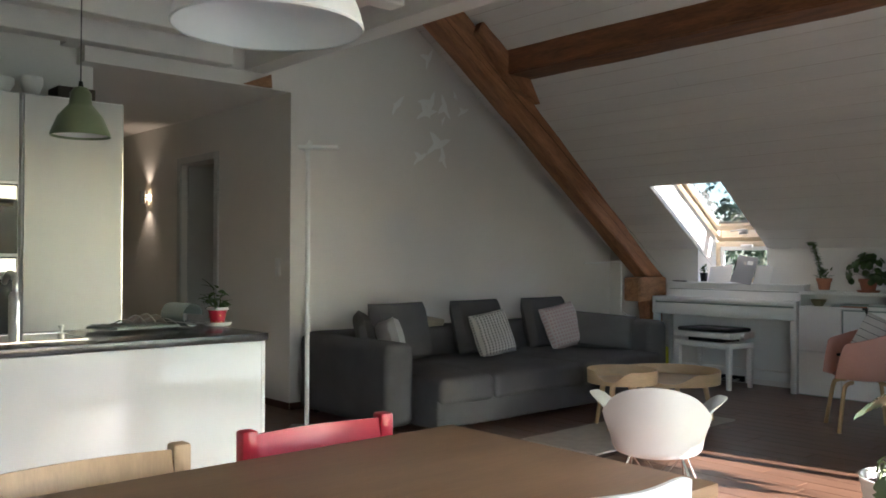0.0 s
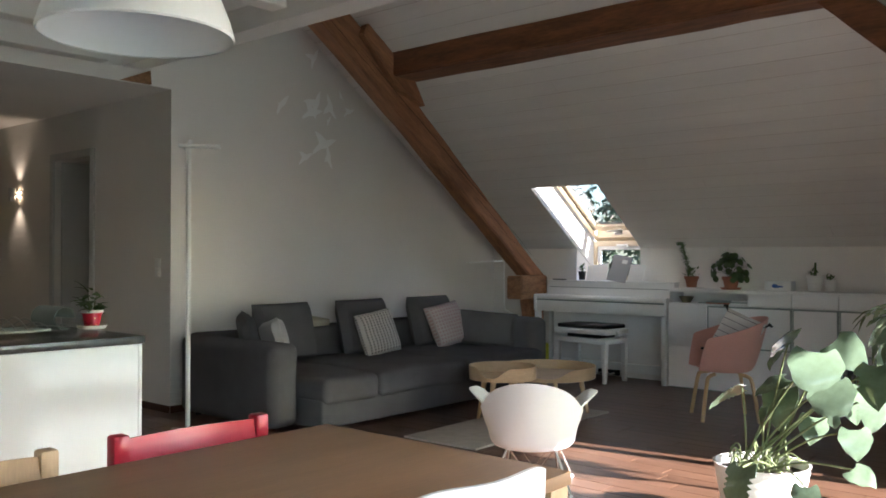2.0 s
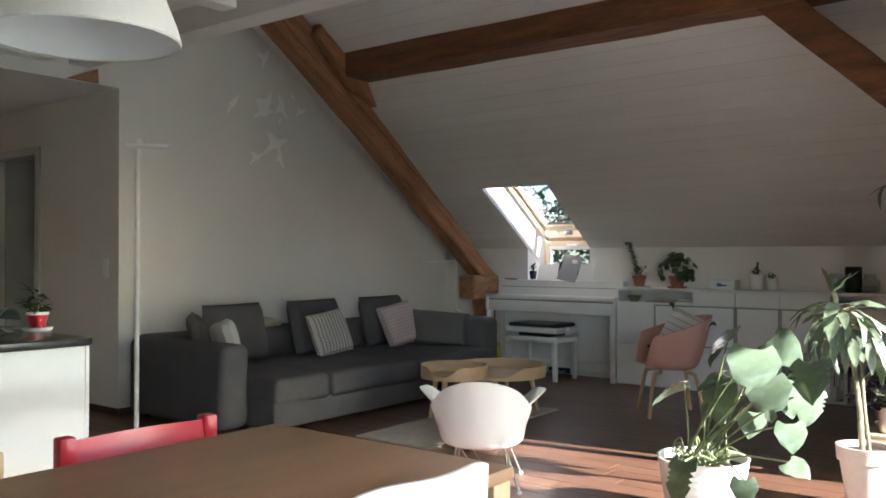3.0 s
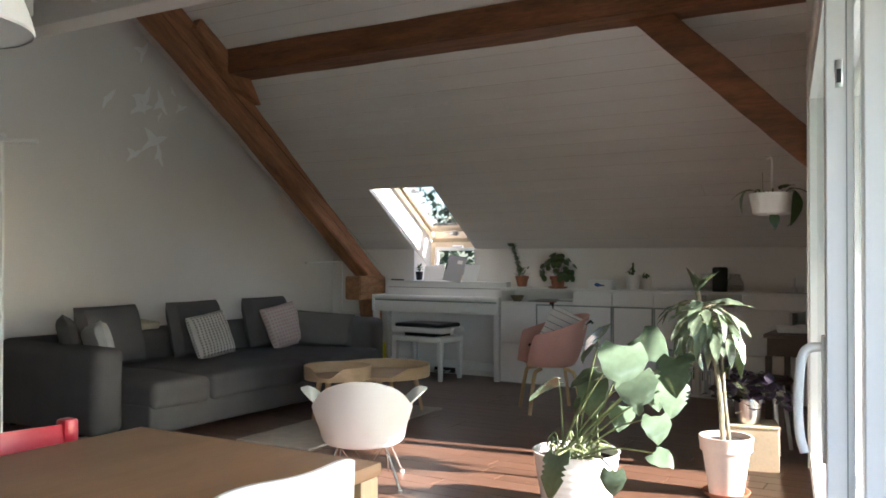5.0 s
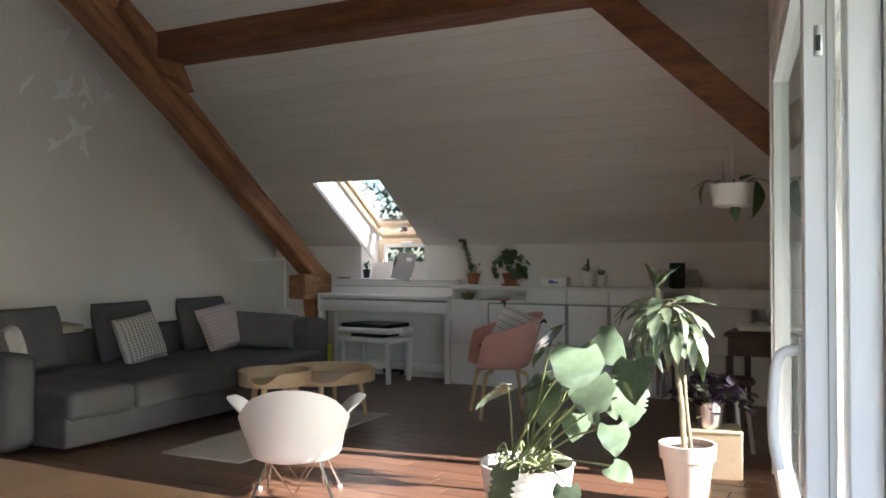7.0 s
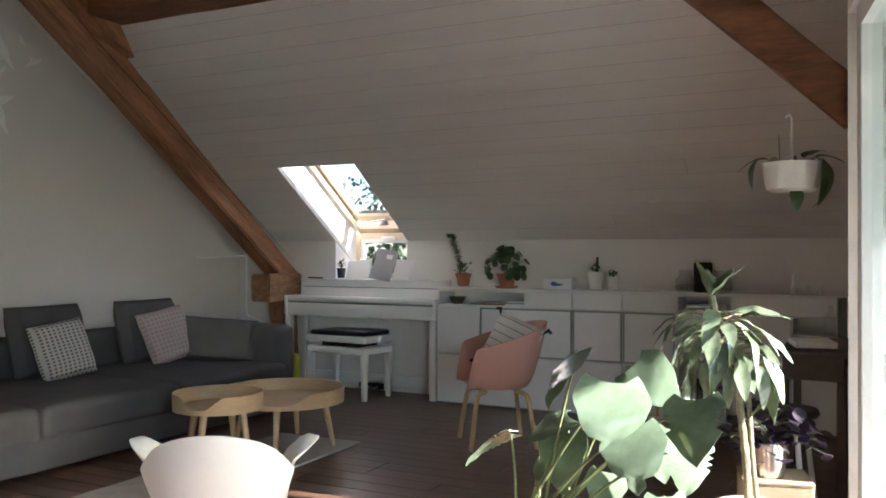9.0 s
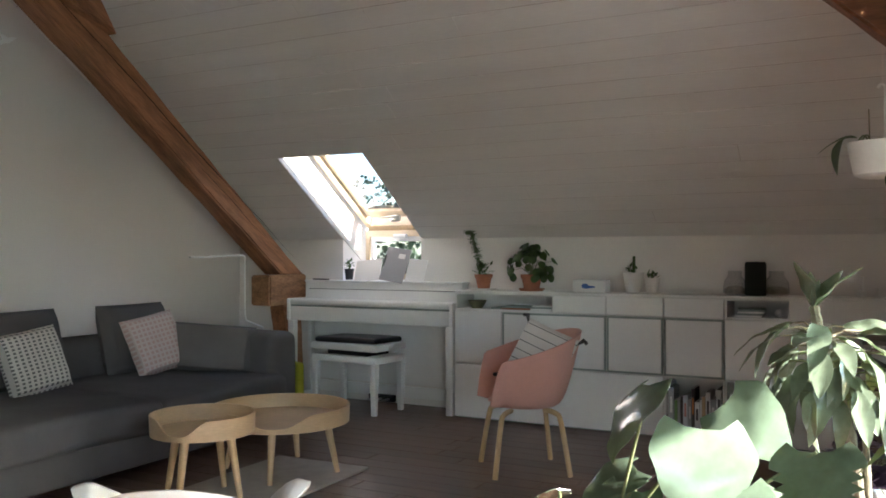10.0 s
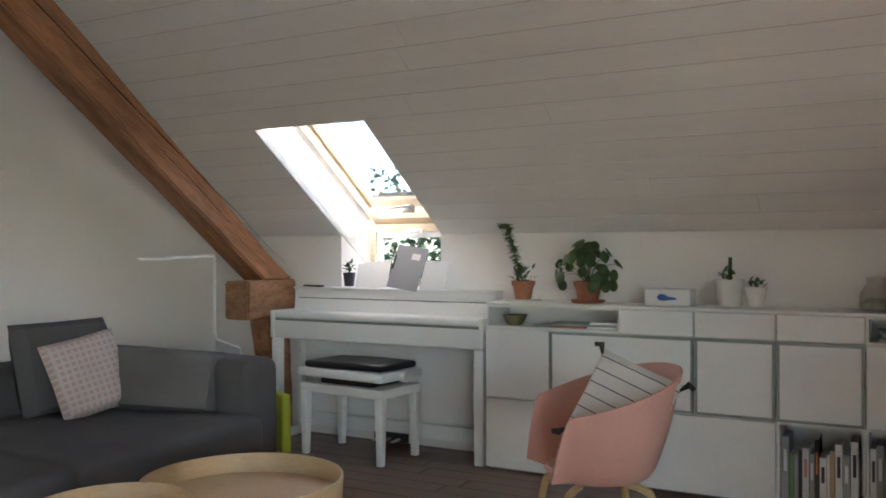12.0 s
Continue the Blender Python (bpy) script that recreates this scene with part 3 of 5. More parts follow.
part("base_plate", lathe([(0, 0.002), (0.11, 0.002), (0.11, 0.012), (0, 0.012)], 24), WHITE, DL, m=pose(0, 0.28, 0))
part("pole", tube([(0, 0.28, 0.01), (0, 0.26, 0.02), (0, 0.25, 0.5), (0, 0.22, 0.62), (0, 0.015, 0.69), (0, 0.0, 0.75), (0, 0, 1.195), (0, -0.015, 1.207), (0, -0.40, 1.20)], 0.007, 8), WHITE, DL)
part("lamp_head", abox(-0.013, 0.013, -0.60, -0.38, 1.188, 1.202, 0.004, 2), WHITE, DL)

# ---- rug and coffee tables ----
bm = abox(-0.31, 0.31, -0.87, 0.87, 0, 0.012)
bmesh.ops.subdivide_edges(bm, edges=bm.edges[:], cuts=10, use_grid_fill=True)
for v in bm.verts:
    v.co += Vector((0.008 * noise.noise(v.co * 3), 0.01 * noise.noise(v.co * 2.3 + Vector((4, 0, 0))), 0.003 * noise.noise(v.co * 6) if v.co.z > 0.006 else 0))
solo("rug", bm, RUG, pose(2.34, 1.43, 0.003, 0, 0, 1), "small cream woven wool rug under the coffee tables", "rug")


def tray_table(m, R, H, rim, legs, spread, label, gap):
    t = thing("coffee_table", m, label, "coffee table", "pair of round coffee tables")
    part("tabletop", lathe([(0, H - 0.02), (R - 0.004, H - 0.02), (R - 0.004, H - 0.006), (0, H - 0.006)], 48), ASH, t)
    bm = bmesh.new()
    n = 96
    ring = []
    for i in range(n):
        a = 2 * math.pi * i / n
        d = abs((a - gap + math.pi) % (2 * math.pi) - math.pi)
        q = min(1.0, max(0.0, (d - 0.10) / 0.50))
        top = H - 0.004 + rim * (0.12 + 0.88 * q * q * (3 - 2 * q))
        c, s = math.cos(a), math.sin(a)
        ring.append([bm.verts.new(((R + e) * c, (R + e) * s, z)) for e, z in ((-0.004, H - 0.022), (0.005, H - 0.022), (0.009, top), (0.001, top))])
    for i in range(n):
        p, q = ring[i], ring[(i + 1) % n]
        for k in range(4):
            bm.faces.new((p[k], q[k], q[(k + 1) % 4], p[(k + 1) % 4]))
    part("rim", bm, ASH, t, "bent ply rim")
    for a in legs:
        c, s = math.cos(a), math.sin(a)
        part("leg", tube([(spread * c, spread * s, H - 0.02), ((spread + 0.06) * c, (spread + 0.06) * s, 0.0)], [0.022, 0.014], 12), ASH, t)
    return t


tray_table(pose(2.25, 2.02, 0.017), 0.37, 0.295, 0.075, (0.35, 1.95, 3.5, 5.2), 0.26, "large round pale ash tray coffee table", -1.0)
tray_table(pose(2.25, 1.41, 0.017), 0.245, 0.345, 0.08, (0.2, 1.8, 3.3, 4.9), 0.15, "small round pale ash tray coffee table", -1.3)


# ---- shell chairs ----
def tub(w, depth, h_arm, h_back, seat_z, flare=0.0, wing=0.0):
    """An armchair shell that opens towards +y: u runs round from arm to arm, v from the seat's middle to the rim."""
    def fn(u, v):
        a = -math.pi / 2 + (u - 0.5) * 2 * math.radians(142)
        back = max(0.0, math.cos((u - 0.5) * 2 * math.radians(100)))
        side = abs(u - 0.5) * 2
        rimz = h_arm + (h_back - h_arm) * back ** (2.2 if wing else 1.3)
        front = max(0.0, (side - 0.89) / 0.11)
        rimz = rimz * (1 - front ** 1.5) + (seat_z + 0.03) * front ** 1.5
        k = max(0.0, (v - 0.42) / 0.58)
        full = 0.82 if wing else 0.70
        r = full * math.sin(min(1.0, v / 0.55) * math.pi / 2) ** 0.9 + (1 - full) * k ** 0.75
        z = seat_z + 0.03 * r * r + (rimz - seat_z - 0.03) * k ** (1.5 if wing else 1.25)
        out = 1 + flare * k
        x = math.cos(a) * w / 2 * r * out
        y = math.sin(a) * depth / 2 * r * out - 0.03 * k * back
        if wing:
            s = math.exp(-((side - 0.75) / 0.15) ** 2)
            d = math.exp(-((side - 0.53) / 0.12) ** 2)
            e = max(0.0, (k - 0.45) / 0.55)
            x += math.copysign(wing * s * (0.35 * e + 0.65 * e ** 3) - 0.03 * d * e, x)
            z += s * (0.12 * math.sin(e * math.pi * 0.72) - 0.03 * e ** 4) - 0.065 * d * e
        return (x, y, z)
    return sheet(fn, 64, 20, 0.009)


lar = thing("low_armchair", pose(3.41, 0.13, 0, 0, 0, 32), "low white moulded armchair on a chrome wire base", "armchair")
part("shell", tub(0.52, 0.55, 0.44, 0.60, 0.21, 0.02, 0.10), SHELL, lar)
feet = [(-0.21, -0.22), (0.21, -0.22), (0.21, 0.22), (-0.21, 0.22)]
for fx, fy in feet:
    lg = part("leg", tube([(fx * 0.55, fy * 0.55, 0.262), (fx, fy, 0.012)], 0.0075, 8), CHROME, lar)
    part("foot", lathe([(0, 0), (0.012, 0), (0.012, 0.014), (0, 0.014)], 10), WHITE, lg, m=pose(fx, fy, 0))
for i in range(4):
    (ax, ay), (bx, by) = feet[i], feet[(i + 1) % 4]
    mid = ((ax + bx) * 0.33, (ay + by) * 0.33, 0.06)
    part("strut", tube([(ax * 0.6, ay * 0.6, 0.24), mid, (bx * 0.6, by * 0.6, 0.24)], 0.004, 6), CHROME, lar)

pk = thing("armchair", pose(3.41, 2.73, 0, 0, 0, 126), "dusty pink shell armchair on pale wooden legs", "armchair")
part("shell", tub(0.60, 0.56, 0.64, 0.79, 0.36, 0.05), PINK, pk)
part("seat_pad", lathe([(0, 0.375), (0.17, 0.377), (0.205, 0.392), (0.19, 0.407), (0, 0.41)], 40), PINK, pk)
for fx, fy in ((-0.205, -0.21), (0.205, -0.21), (0.205, 0.21), (-0.205, 0.21)):
    part("leg", tube(bend([(fx * 0.45, fy * 0.45, 0.350), (fx * 0.68, fy * 0.68, 0.338), (fx * 0.80, fy * 0.80, 0.29), (fx, fy, 0.0)], 5), [0.015] * 16), OAK_LEG, pk)
pc = thing("scatter_cushion", pose(3.46, 2.64, 0.49, -20, 20, -8), "white cushion with dark stripes and black tassels", "cushion")
cv = part("cover", pillow(0.34, 0.35, 0.11), STRIPE, pc)
for x, z in ((-0.17, 0.0), (0.17, 0.33), (-0.17, 0.33)):
    part("tassel", tube([(x * 0.97, 0, z * 0.97 + 0.005), (x * 1.10, 0, z + (0.03 if z else -0.02)), (x * 1.24, 0, z + (0.02 if z else -0.03))], [0.005, 0.014, 0.010], 8), BLACK, cv)

# ---- piano, bench ----
PX0, PX1 = 0.79, 2.345
pn = thing("digital_piano", pose(0, 0, 0), "white upright digital piano with closed lid against the wall", "piano")
part("key_bed", abox(PX0, PX1, 3.93, 4.232, 0.67, 0.785, 0.008, 2), WHITE, pn)
part("lid", abox(PX0 + 0.005, PX1 - 0.005, 3.925, 4.10, 0.80, 0.845, 0.014, 3), WHITE, pn)
part("lid_gap", abox(PX0 + 0.03, PX1 - 0.03, 3.935, 4.09, 0.785, 0.80), GREY_TRIM, pn)
part("cheek", abox(PX0, PX0 + 0.03, 3.915, 4.232, 0.672, 0.85, 0.008, 2), WHITE, pn)
part("cheek", abox(PX1 - 0.03, PX1, 3.915, 4.232, 0.672, 0.85, 0.008, 2), WHITE, pn)
bm = bmesh.new()
prism(bm, [(4.10, 0.80), (4.232, 0.80), (4.232, 0.985), (4.13, 0.985)], PX0 + 0.045, PX1 - 0.02)
bmesh.ops.bevel(bm, geom=bm.edges[:], offset=0.006, segments=2, affect="EDGES")
part("upper_case", bm, WHITE, pn)
part("case_groove", abox(PX0 + 0.08, PX1 - 0.05, 4.117, 4.13, 0.925, 0.929), BLACK, pn)
part("top_board", abox(PX0 + 0.04, PX1 - 0.015, 4.11, 4.236, 0.985, 1.0, 0.004, 2), WHITE, pn)
for x in (PX0 + 0.035, PX1 - 0.035):
    part("front_leg", abox(x - 0.03, x + 0.03, 3.925, 3.985, 0.0, 0.67, 0.008, 2), WHITE, pn)
    part("side_panel", abox(x - 0.016, x + 0.016, 4.18, 4.232, 0.0, 0.67, 0.004, 2), WHITE, pn)
    part("side_foot", abox(x - 0.022, x + 0.022, 3.99, 4.232, 0.0, 0.055, 0.006, 2), WHITE, pn)
part("back_panel", abox(PX0 + 0.06, PX1 - 0.06, 4.225, 4.243, 0.16, 0.67), WHITE_MATT, pn)
part("stretcher", abox(PX0 + 0.06, PX1 - 0.06, 4.19, 4.224, 0.06, 0.15, 0.004, 2), WHITE, pn)
for dx in (-0.07, 0, 0.07):
    part("pedal", abox(1.57 + dx - 0.012, 1.57 + dx + 0.012, 4.06, 4.19, 0.035, 0.048, 0.005, 2), STEEL, pn)
part("pedal_box", abox(1.45, 1.69, 4.15, 4.189, 0.02, 0.075, 0.004, 2), BLACK, pn)
bn = thing("piano_bench", pose(1.54, 3.86, 0, 0, 0, -6) @ Matrix.Diagonal((1.16, 1.12, 1.03, 1)), "white height-adjustable piano bench with a black seat", "bench")
part("seat", soft(-0.26, 0.26, -0.155, 0.155, 0.515, 0.555, 0.018, 0.01), BLACK, bn, "black padded seat")
part("seat_frame", abox(-0.28, 0.28, -0.175, 0.175, 0.465, 0.515, 0.006, 2), WHITE, bn)
part("lift", abox(-0.17, 0.17, -0.12, 0.12, 0.425, 0.465), BLACK, bn)
part("apron", abox(-0.275, 0.275, -0.17, 0.17, 0.375, 0.425, 0.005, 2), WHITE, bn)
for sx in (-1, 1):
    for sy in (-1, 1):
        bm = abox(sx * 0.252 - 0.023, sx * 0.252 + 0.023, sy * 0.148 - 0.023, sy * 0.148 + 0.023, 0, 0.376, 0.004, 2)
        for v in bm.verts:
            if v.co.z < 0.1:
                v.co.x += (sx * 0.252 - v.co.x) * 0.3
                v.co.y += (sy * 0.148 - v.co.y) * 0.3
        part("leg", bm, WHITE, bn)
for sx in (-1, 1):
    part("knob", lathe([(0, 0), (0.028, 0), (0.032, 0.006), (0.03, 0.03), (0, 0.032)], 20), WHITE, bn, m=pose(sx * 0.28, 0, 0.485, 0, sx * 90, 0))

# ---- cabinets along the knee wall: eight columns ----
CX, CW, CF = 2.365, 0.388, 3.925
ZB, ZM, ZT2, ZTOP = 0.012, 0.41, 0.80, 0.932


def opening(bm, x0, x1, z0, z1, y0=CF, y1=4.23, t=0.012):
    box(bm, x0, x0 + t, y0, y1, z0, z1)
    box(bm, x1 - t, x1, y0, y1, z0, z1)
    box(bm, x0 + t, x1 - t, y0 + 0.0015, y1, z0, z0 + t)
    box(bm, x0 + t, x1 - t, y0 + 0.0015, y1, z1 - t, z1)
    box(bm, x0 + t, x1 - t, y1 - 0.01, y1, z0 + t, z1 - t)


def unit(col, n, z0, z1, kind):
    x0, x1 = CX + col * CW, CX + (col + n) * CW
    label = {"shelf": "white open cabinet unit", "door": "white cabinet unit with a plain flap front", "grey": "white cabinet unit with a grey-edged flap door", "drawer": "white shallow drawer unit", "chest": "white cabinet unit with a wide drawer front"}[kind]
    c = thing("cabinet", pose(0, 0, 0), label, "cabinet", "cabinets along the knee wall")
    bm = bmesh.new()
    opening(bm, x0 + 0.001, x1 - 0.001, z0 + 0.001, z1 - 0.001)
    part("body", bm, WHITE_MATT, c, smooth=False)
    if kind == "shelf":
        return c
    e = 0.004
    if kind == "grey":
        bm = bmesh.new()
        t = 0.013
        for a, b, lo, hi in ((x0 + e, x0 + e + t, z0 + e, z1 - e), (x1 - e - t, x1 - e, z0 + e, z1 - e), (x0 + e + t, x1 - e - t, z0 + e, z0 + e + t), (x0 + e + t, x1 - e - t, z1 - e - t, z1 - e)):
            box(bm, a, b, CF - 0.019, CF - 0.001, lo, hi)
        d = part("door", abox(x0 + e + t, x1 - e - t, CF - 0.021, CF - 0.002, z0 + e + t, z1 - e - t, 0.002, 1), WHITE_MATT, c)
        part("door_edge", bm, GREY_TRIM, c, "grey door edging", smooth=False)
    else:
        d = part("door", abox(x0 + e, x1 - e, CF - 0.019, CF - 0.001, z0 + e, z1 - e, 0.002, 1), WHITE_MATT, c)
    return c


for col, n, z0, z1, kind in ((0, 1, ZB, ZM, "chest"), (0, 1, ZM, ZT2, "door"), (1, 3, ZB, ZM, "chest"), (1, 2, ZM, ZT2, "grey"), (3, 1, ZM, ZT2, "grey"), (4, 1, ZM, ZT2, "grey"),
                             (4, 1, ZB, ZM, "shelf"), (5, 1, ZB, ZM, "shelf"), (5, 2, ZM, ZT2, "door"), (6, 1, ZB, ZM, "door"), (7, 0.74, ZB, ZT2 - 0.14, "door"), (7, 0.74, ZT2 - 0.14, ZT2, "shelf"),
                             (0, 2, ZT2, ZTOP, "shelf"), (2, 1, ZT2, ZTOP, "drawer"), (3, 1, ZT2, ZTOP, "drawer"), (4, 1, ZT2, ZTOP, "drawer"), (5, 1, ZT2, ZTOP, "shelf"), (6, 1.74, ZT2, ZTOP, "drawer")):
    unit(col, n, z0, z1, kind)
solo("shelf_board", abox(CX, FAC - 0.004, CF - 0.012, 4.235, ZTOP + 0.001, ZTOP + 0.016, 0.002, 1), WHITE_MATT, pose(0, 0, 0), "long white top board over the cabinets", "worktop")
solo("plinth_board", abox(CX + 0.01, FAC - 0.01, CF + 0.02, 4.21, 0.001, ZB), GREY_TRIM, pose(0, 0, 0), "low grey plinth under the cabinets", "plinth")

# ---- dining table and chairs ----
TZ = 0.765
tb = thing("dining_table", pose(0, 0, 0), "large oak dining table with a plain top", "dining table")
part("tabletop", abox(4.22, 5.05, -3.95, -2.07, TZ - 0.032, TZ, 0.005, 2), OAK, tb)
part("apron", abox(4.30, 4.97, -3.87, -2.15, TZ - 0.11, TZ - 0.033), OAK_LEG, tb)
for x in (4.26, 5.01):
    for y in (-3.91, -2.11):
        part("leg", abox(x - 0.035, x + 0.035, y - 0.035, y + 0.035, 0, TZ - 0.033, 0.006, 2), OAK_LEG, tb)


def folding_chair(m, material, label, top=0.755):
    c = thing("folding_chair", m, label, "chair", "chairs at the dining table")
    for s in (-1, 1):
        part("upright", tube([(s * 0.20, 0.30, 0.0), (s * 0.20, -0.02, 0.40), (s * 0.20, -0.13, top - 0.01)], 0.0145, 8), material, c)
        part("rear_leg", tube([(s * 0.17, -0.16, 0.0), (s * 0.17, 0.14, 0.42)], 0.014, 8), material, c)
    part("back_rail", sheet(lambda u, v: ((u - 0.5) * 0.42, -0.115 - 0.03 * math.cos((u - 0.5) * math.pi) - 0.012 * v, top - 0.075 + 0.075 * v), 16, 4, 0.016), material, c)
    part("back_rail", sheet(lambda u, v: ((u - 0.5) * 0.40, -0.075 - 0.03 * math.cos((u - 0.5) * math.pi), top - 0.24 + 0.05 * v), 16, 4, 0.014), material, c)
    for s in (-1, 1):
        part("rail_end", abox(s * 0.205 - 0.022, s * 0.205 + 0.022, -0.15, -0.105, top - 0.085, top + 0.014, 0.008, 2), material, c)
    for i in range(5):
        part("seat_slat", abox(-0.19, 0.19, 0.0 + i * 0.07, 0.055 + i * 0.07, 0.43, 0.447, 0.003, 1), material, c)
    return c


folding_chair(pose(4.21, -2.43, 0, 0, 0, -93) @ Matrix.Diagonal((1.01, 1, 1, 1)), RED, "red painted wooden folding chair at the table", 0.785)
folding_chair(pose(4.22, -3.03, 0, 0, 0, -91) @ Matrix.Diagonal((1.01, 1, 1, 1)), OAK_LEG, "natural wood folding chair at the table", 0.785)
wc = thing("shell_chair", pose(4.84, -2.37, 0, 0, 0, 84) @ Matrix.Diagonal((1, 1, 1.05, 1)), "white moulded side chair at the table", "chair", "chairs at the dining table")
part("shell", sheet(lambda u, v: ((u - 0.5) * (0.42 - 0.05 * max(0, v - 0.5)), 0.22 - 0.42 * min(1, v / 0.55) - 0.10 * max(0, v - 0.55) - 0.05 * (4 * (u - 0.5) ** 2) * -1 * (v - 0.2),
                                   0.44 + 0.02 * (2 * u - 1) ** 2 + 0.33 * max(0, (v - 0.5) / 0.5) ** 1.1 * (1 - 0.10 * (2 * u - 1) ** 4)), 24, 20, 0.008), SHELL, wc)
for fx in (-0.17, 0.17):
    for fy in (-0.17, 0.17):
        part("leg", tube([(fx * 0.6, fy * 0.6, 0.435), (fx * 1.2, fy * 1.2, 0.0)], [0.014, 0.01], 10), OAK_LEG, wc)


# ---- kitchen ----
isl = thing("kitchen_island", pose(0.50, -0.395, 0), "white high-gloss kitchen island under a dark stone top", "kitchen island")
part("carcass", abox(1.16, 1.842, -4.2, -1.225, 0.0, 0.835), WHITE, isl, smooth=False)
for i in range(2):
    y1 = -1.215 - i * 1.5
    part("front_panel", abox(1.843, 1.862, y1 - 1.496, y1, 0.004, 0.833, 0.002, 1), GLOSS, isl)
part("side_panel", abox(1.15, 1.862, -1.2145, -1.195, 0.004, 0.833, 0.002, 1), GLOSS, isl)
top = solo("stone_worktop", abox(1.12, 1.875, -4.2, -1.185, 0.836, 0.872, 0.003, 2), STONE, pose(0.50, -0.395, 0), "dark granite worktop on the kitchen island", "worktop")
snk = thing("sink", pose(1.98, -2.66, 0.872), "stainless steel sink set into the worktop", "sink")
bm = bmesh.new()
for a in ((-0.20, -0.19, -0.30, 0.30), (0.19, 0.20, -0.30, 0.30), (-0.19, 0.19, -0.30, -0.29), (-0.19, 0.19, 0.29, 0.30)):
    box(bm, *a, 0.0, 0.006)
part("rim", bm, STEEL, snk)
part("bowl", abox(-0.189, 0.189, -0.289, 0.289, 0.0005, 0.002), STEEL, snk)
tp = thing("kitchen_tap", pose(2.15, -2.65, 0.872), "brushed steel kitchen tap", "tap")
part("body", lathe([(0, 0), (0.027, 0), (0.027, 0.20), (0.02, 0.215), (0, 0.215)], 20), STEEL, tp)
part("spout", tube(bend([(0, 0, 0.20), (-0.01, 0, 0.27), (-0.10, 0.0, 0.29), (-0.17, 0.0, 0.25)]), 0.013, 10), STEEL, tp)
solo("soap_pump", lathe([(0, 0), (0.016, 0), (0.016, 0.03), (0.008, 0.034), (0.008, 0.055), (0.014, 0.056), (0.014, 0.066), (0, 0.066)], 16), STEEL, pose(2.15, -2.465, 0.872), "small steel soap pump by the sink", "soap pump")
rk = thing("dish_rack", pose(1.82, -1.95, 0.873, 0, 0, 8), "folded grey metal dish rack on the worktop", "dish rack")
part("tray", soft(-0.15, 0.15, -0.24, 0.10, 0.012, 0.026, 0.005), GREY_TRIM, rk)
for i in range(9):
    yy = -0.22 + i * 0.055
    part("wire", tube(bend([(-0.14, yy, 0.027), (-0.05, yy, 0.03), (0.05, yy + 0.02, 0.032 + 0.05 * max(0, math.sin(i * 0.55))), (0.14, yy + 0.03, 0.03)]), 0.0035, 6), STEEL, rk)
part("cloth_roll", sheet(lambda u, v: (-0.10 + 0.2 * v, 0.20 + 0.06 * math.cos(u * 5.2), 0.065 + 0.06 * math.sin(u * 5.2)), 24, 2, 0.004), GREY_TRIM, rk)


def pot_plant(name, m, label, pot_prof, pot_mat, saucer=None, soil_z=None, soil_r=None):
    t = thing(name, m, label, "potted plant")
    part("pot", lathe(pot_prof, 36), pot_mat, t)
    if saucer:
        part("saucer", lathe([(0, 0), (saucer, 0), (saucer + 0.012, 0.018), (saucer + 0.006, 0.018), (saucer - 0.004, 0.005), (0, 0.005)], 32), TERRA if pot_mat is TERRA else CERAMIC, t)
    part("soil", lathe([(soil_r, soil_z - 0.004), (soil_r * 0.6, soil_z + 0.004), (0, soil_z + 0.006)], 24), SOIL, t)
    return t


def pot_profile(r0, r1, h, lip=0.0, liph=0.0, z0=0.006):
    p = [(0, z0), (r0, z0)]
    if lip:
        p += [(r1 - lip, z0 + h - liph), (r1, z0 + h - liph), (r1 + 0.004, z0 + h)]
    else:
        p += [(r1, z0 + h)]
    return p + [(r1 - 0.012, z0 + h), (r1 - 0.018, z0 + h * 0.8), (r1 * 0.7, z0 + h * 0.78)]


def blade(length, width, droop=0.25, fold=0.12, tip=1.6, n=10, wave=0.0):
    """A leaf along +x from its stalk, its face up."""
    def fn(u, v):
        s = v * 2 - 1
        w = width / 2 * (math.sin(math.pi * min(1, u * 0.98 + 0.02) ** (1 / tip)) ** 0.8)
        return (length * u, s * w, -droop * length * u * u + fold * abs(s) * w + wave * math.sin(u * 14 + s) * w)
    return sheet(fn, n, 4, 0.0012)


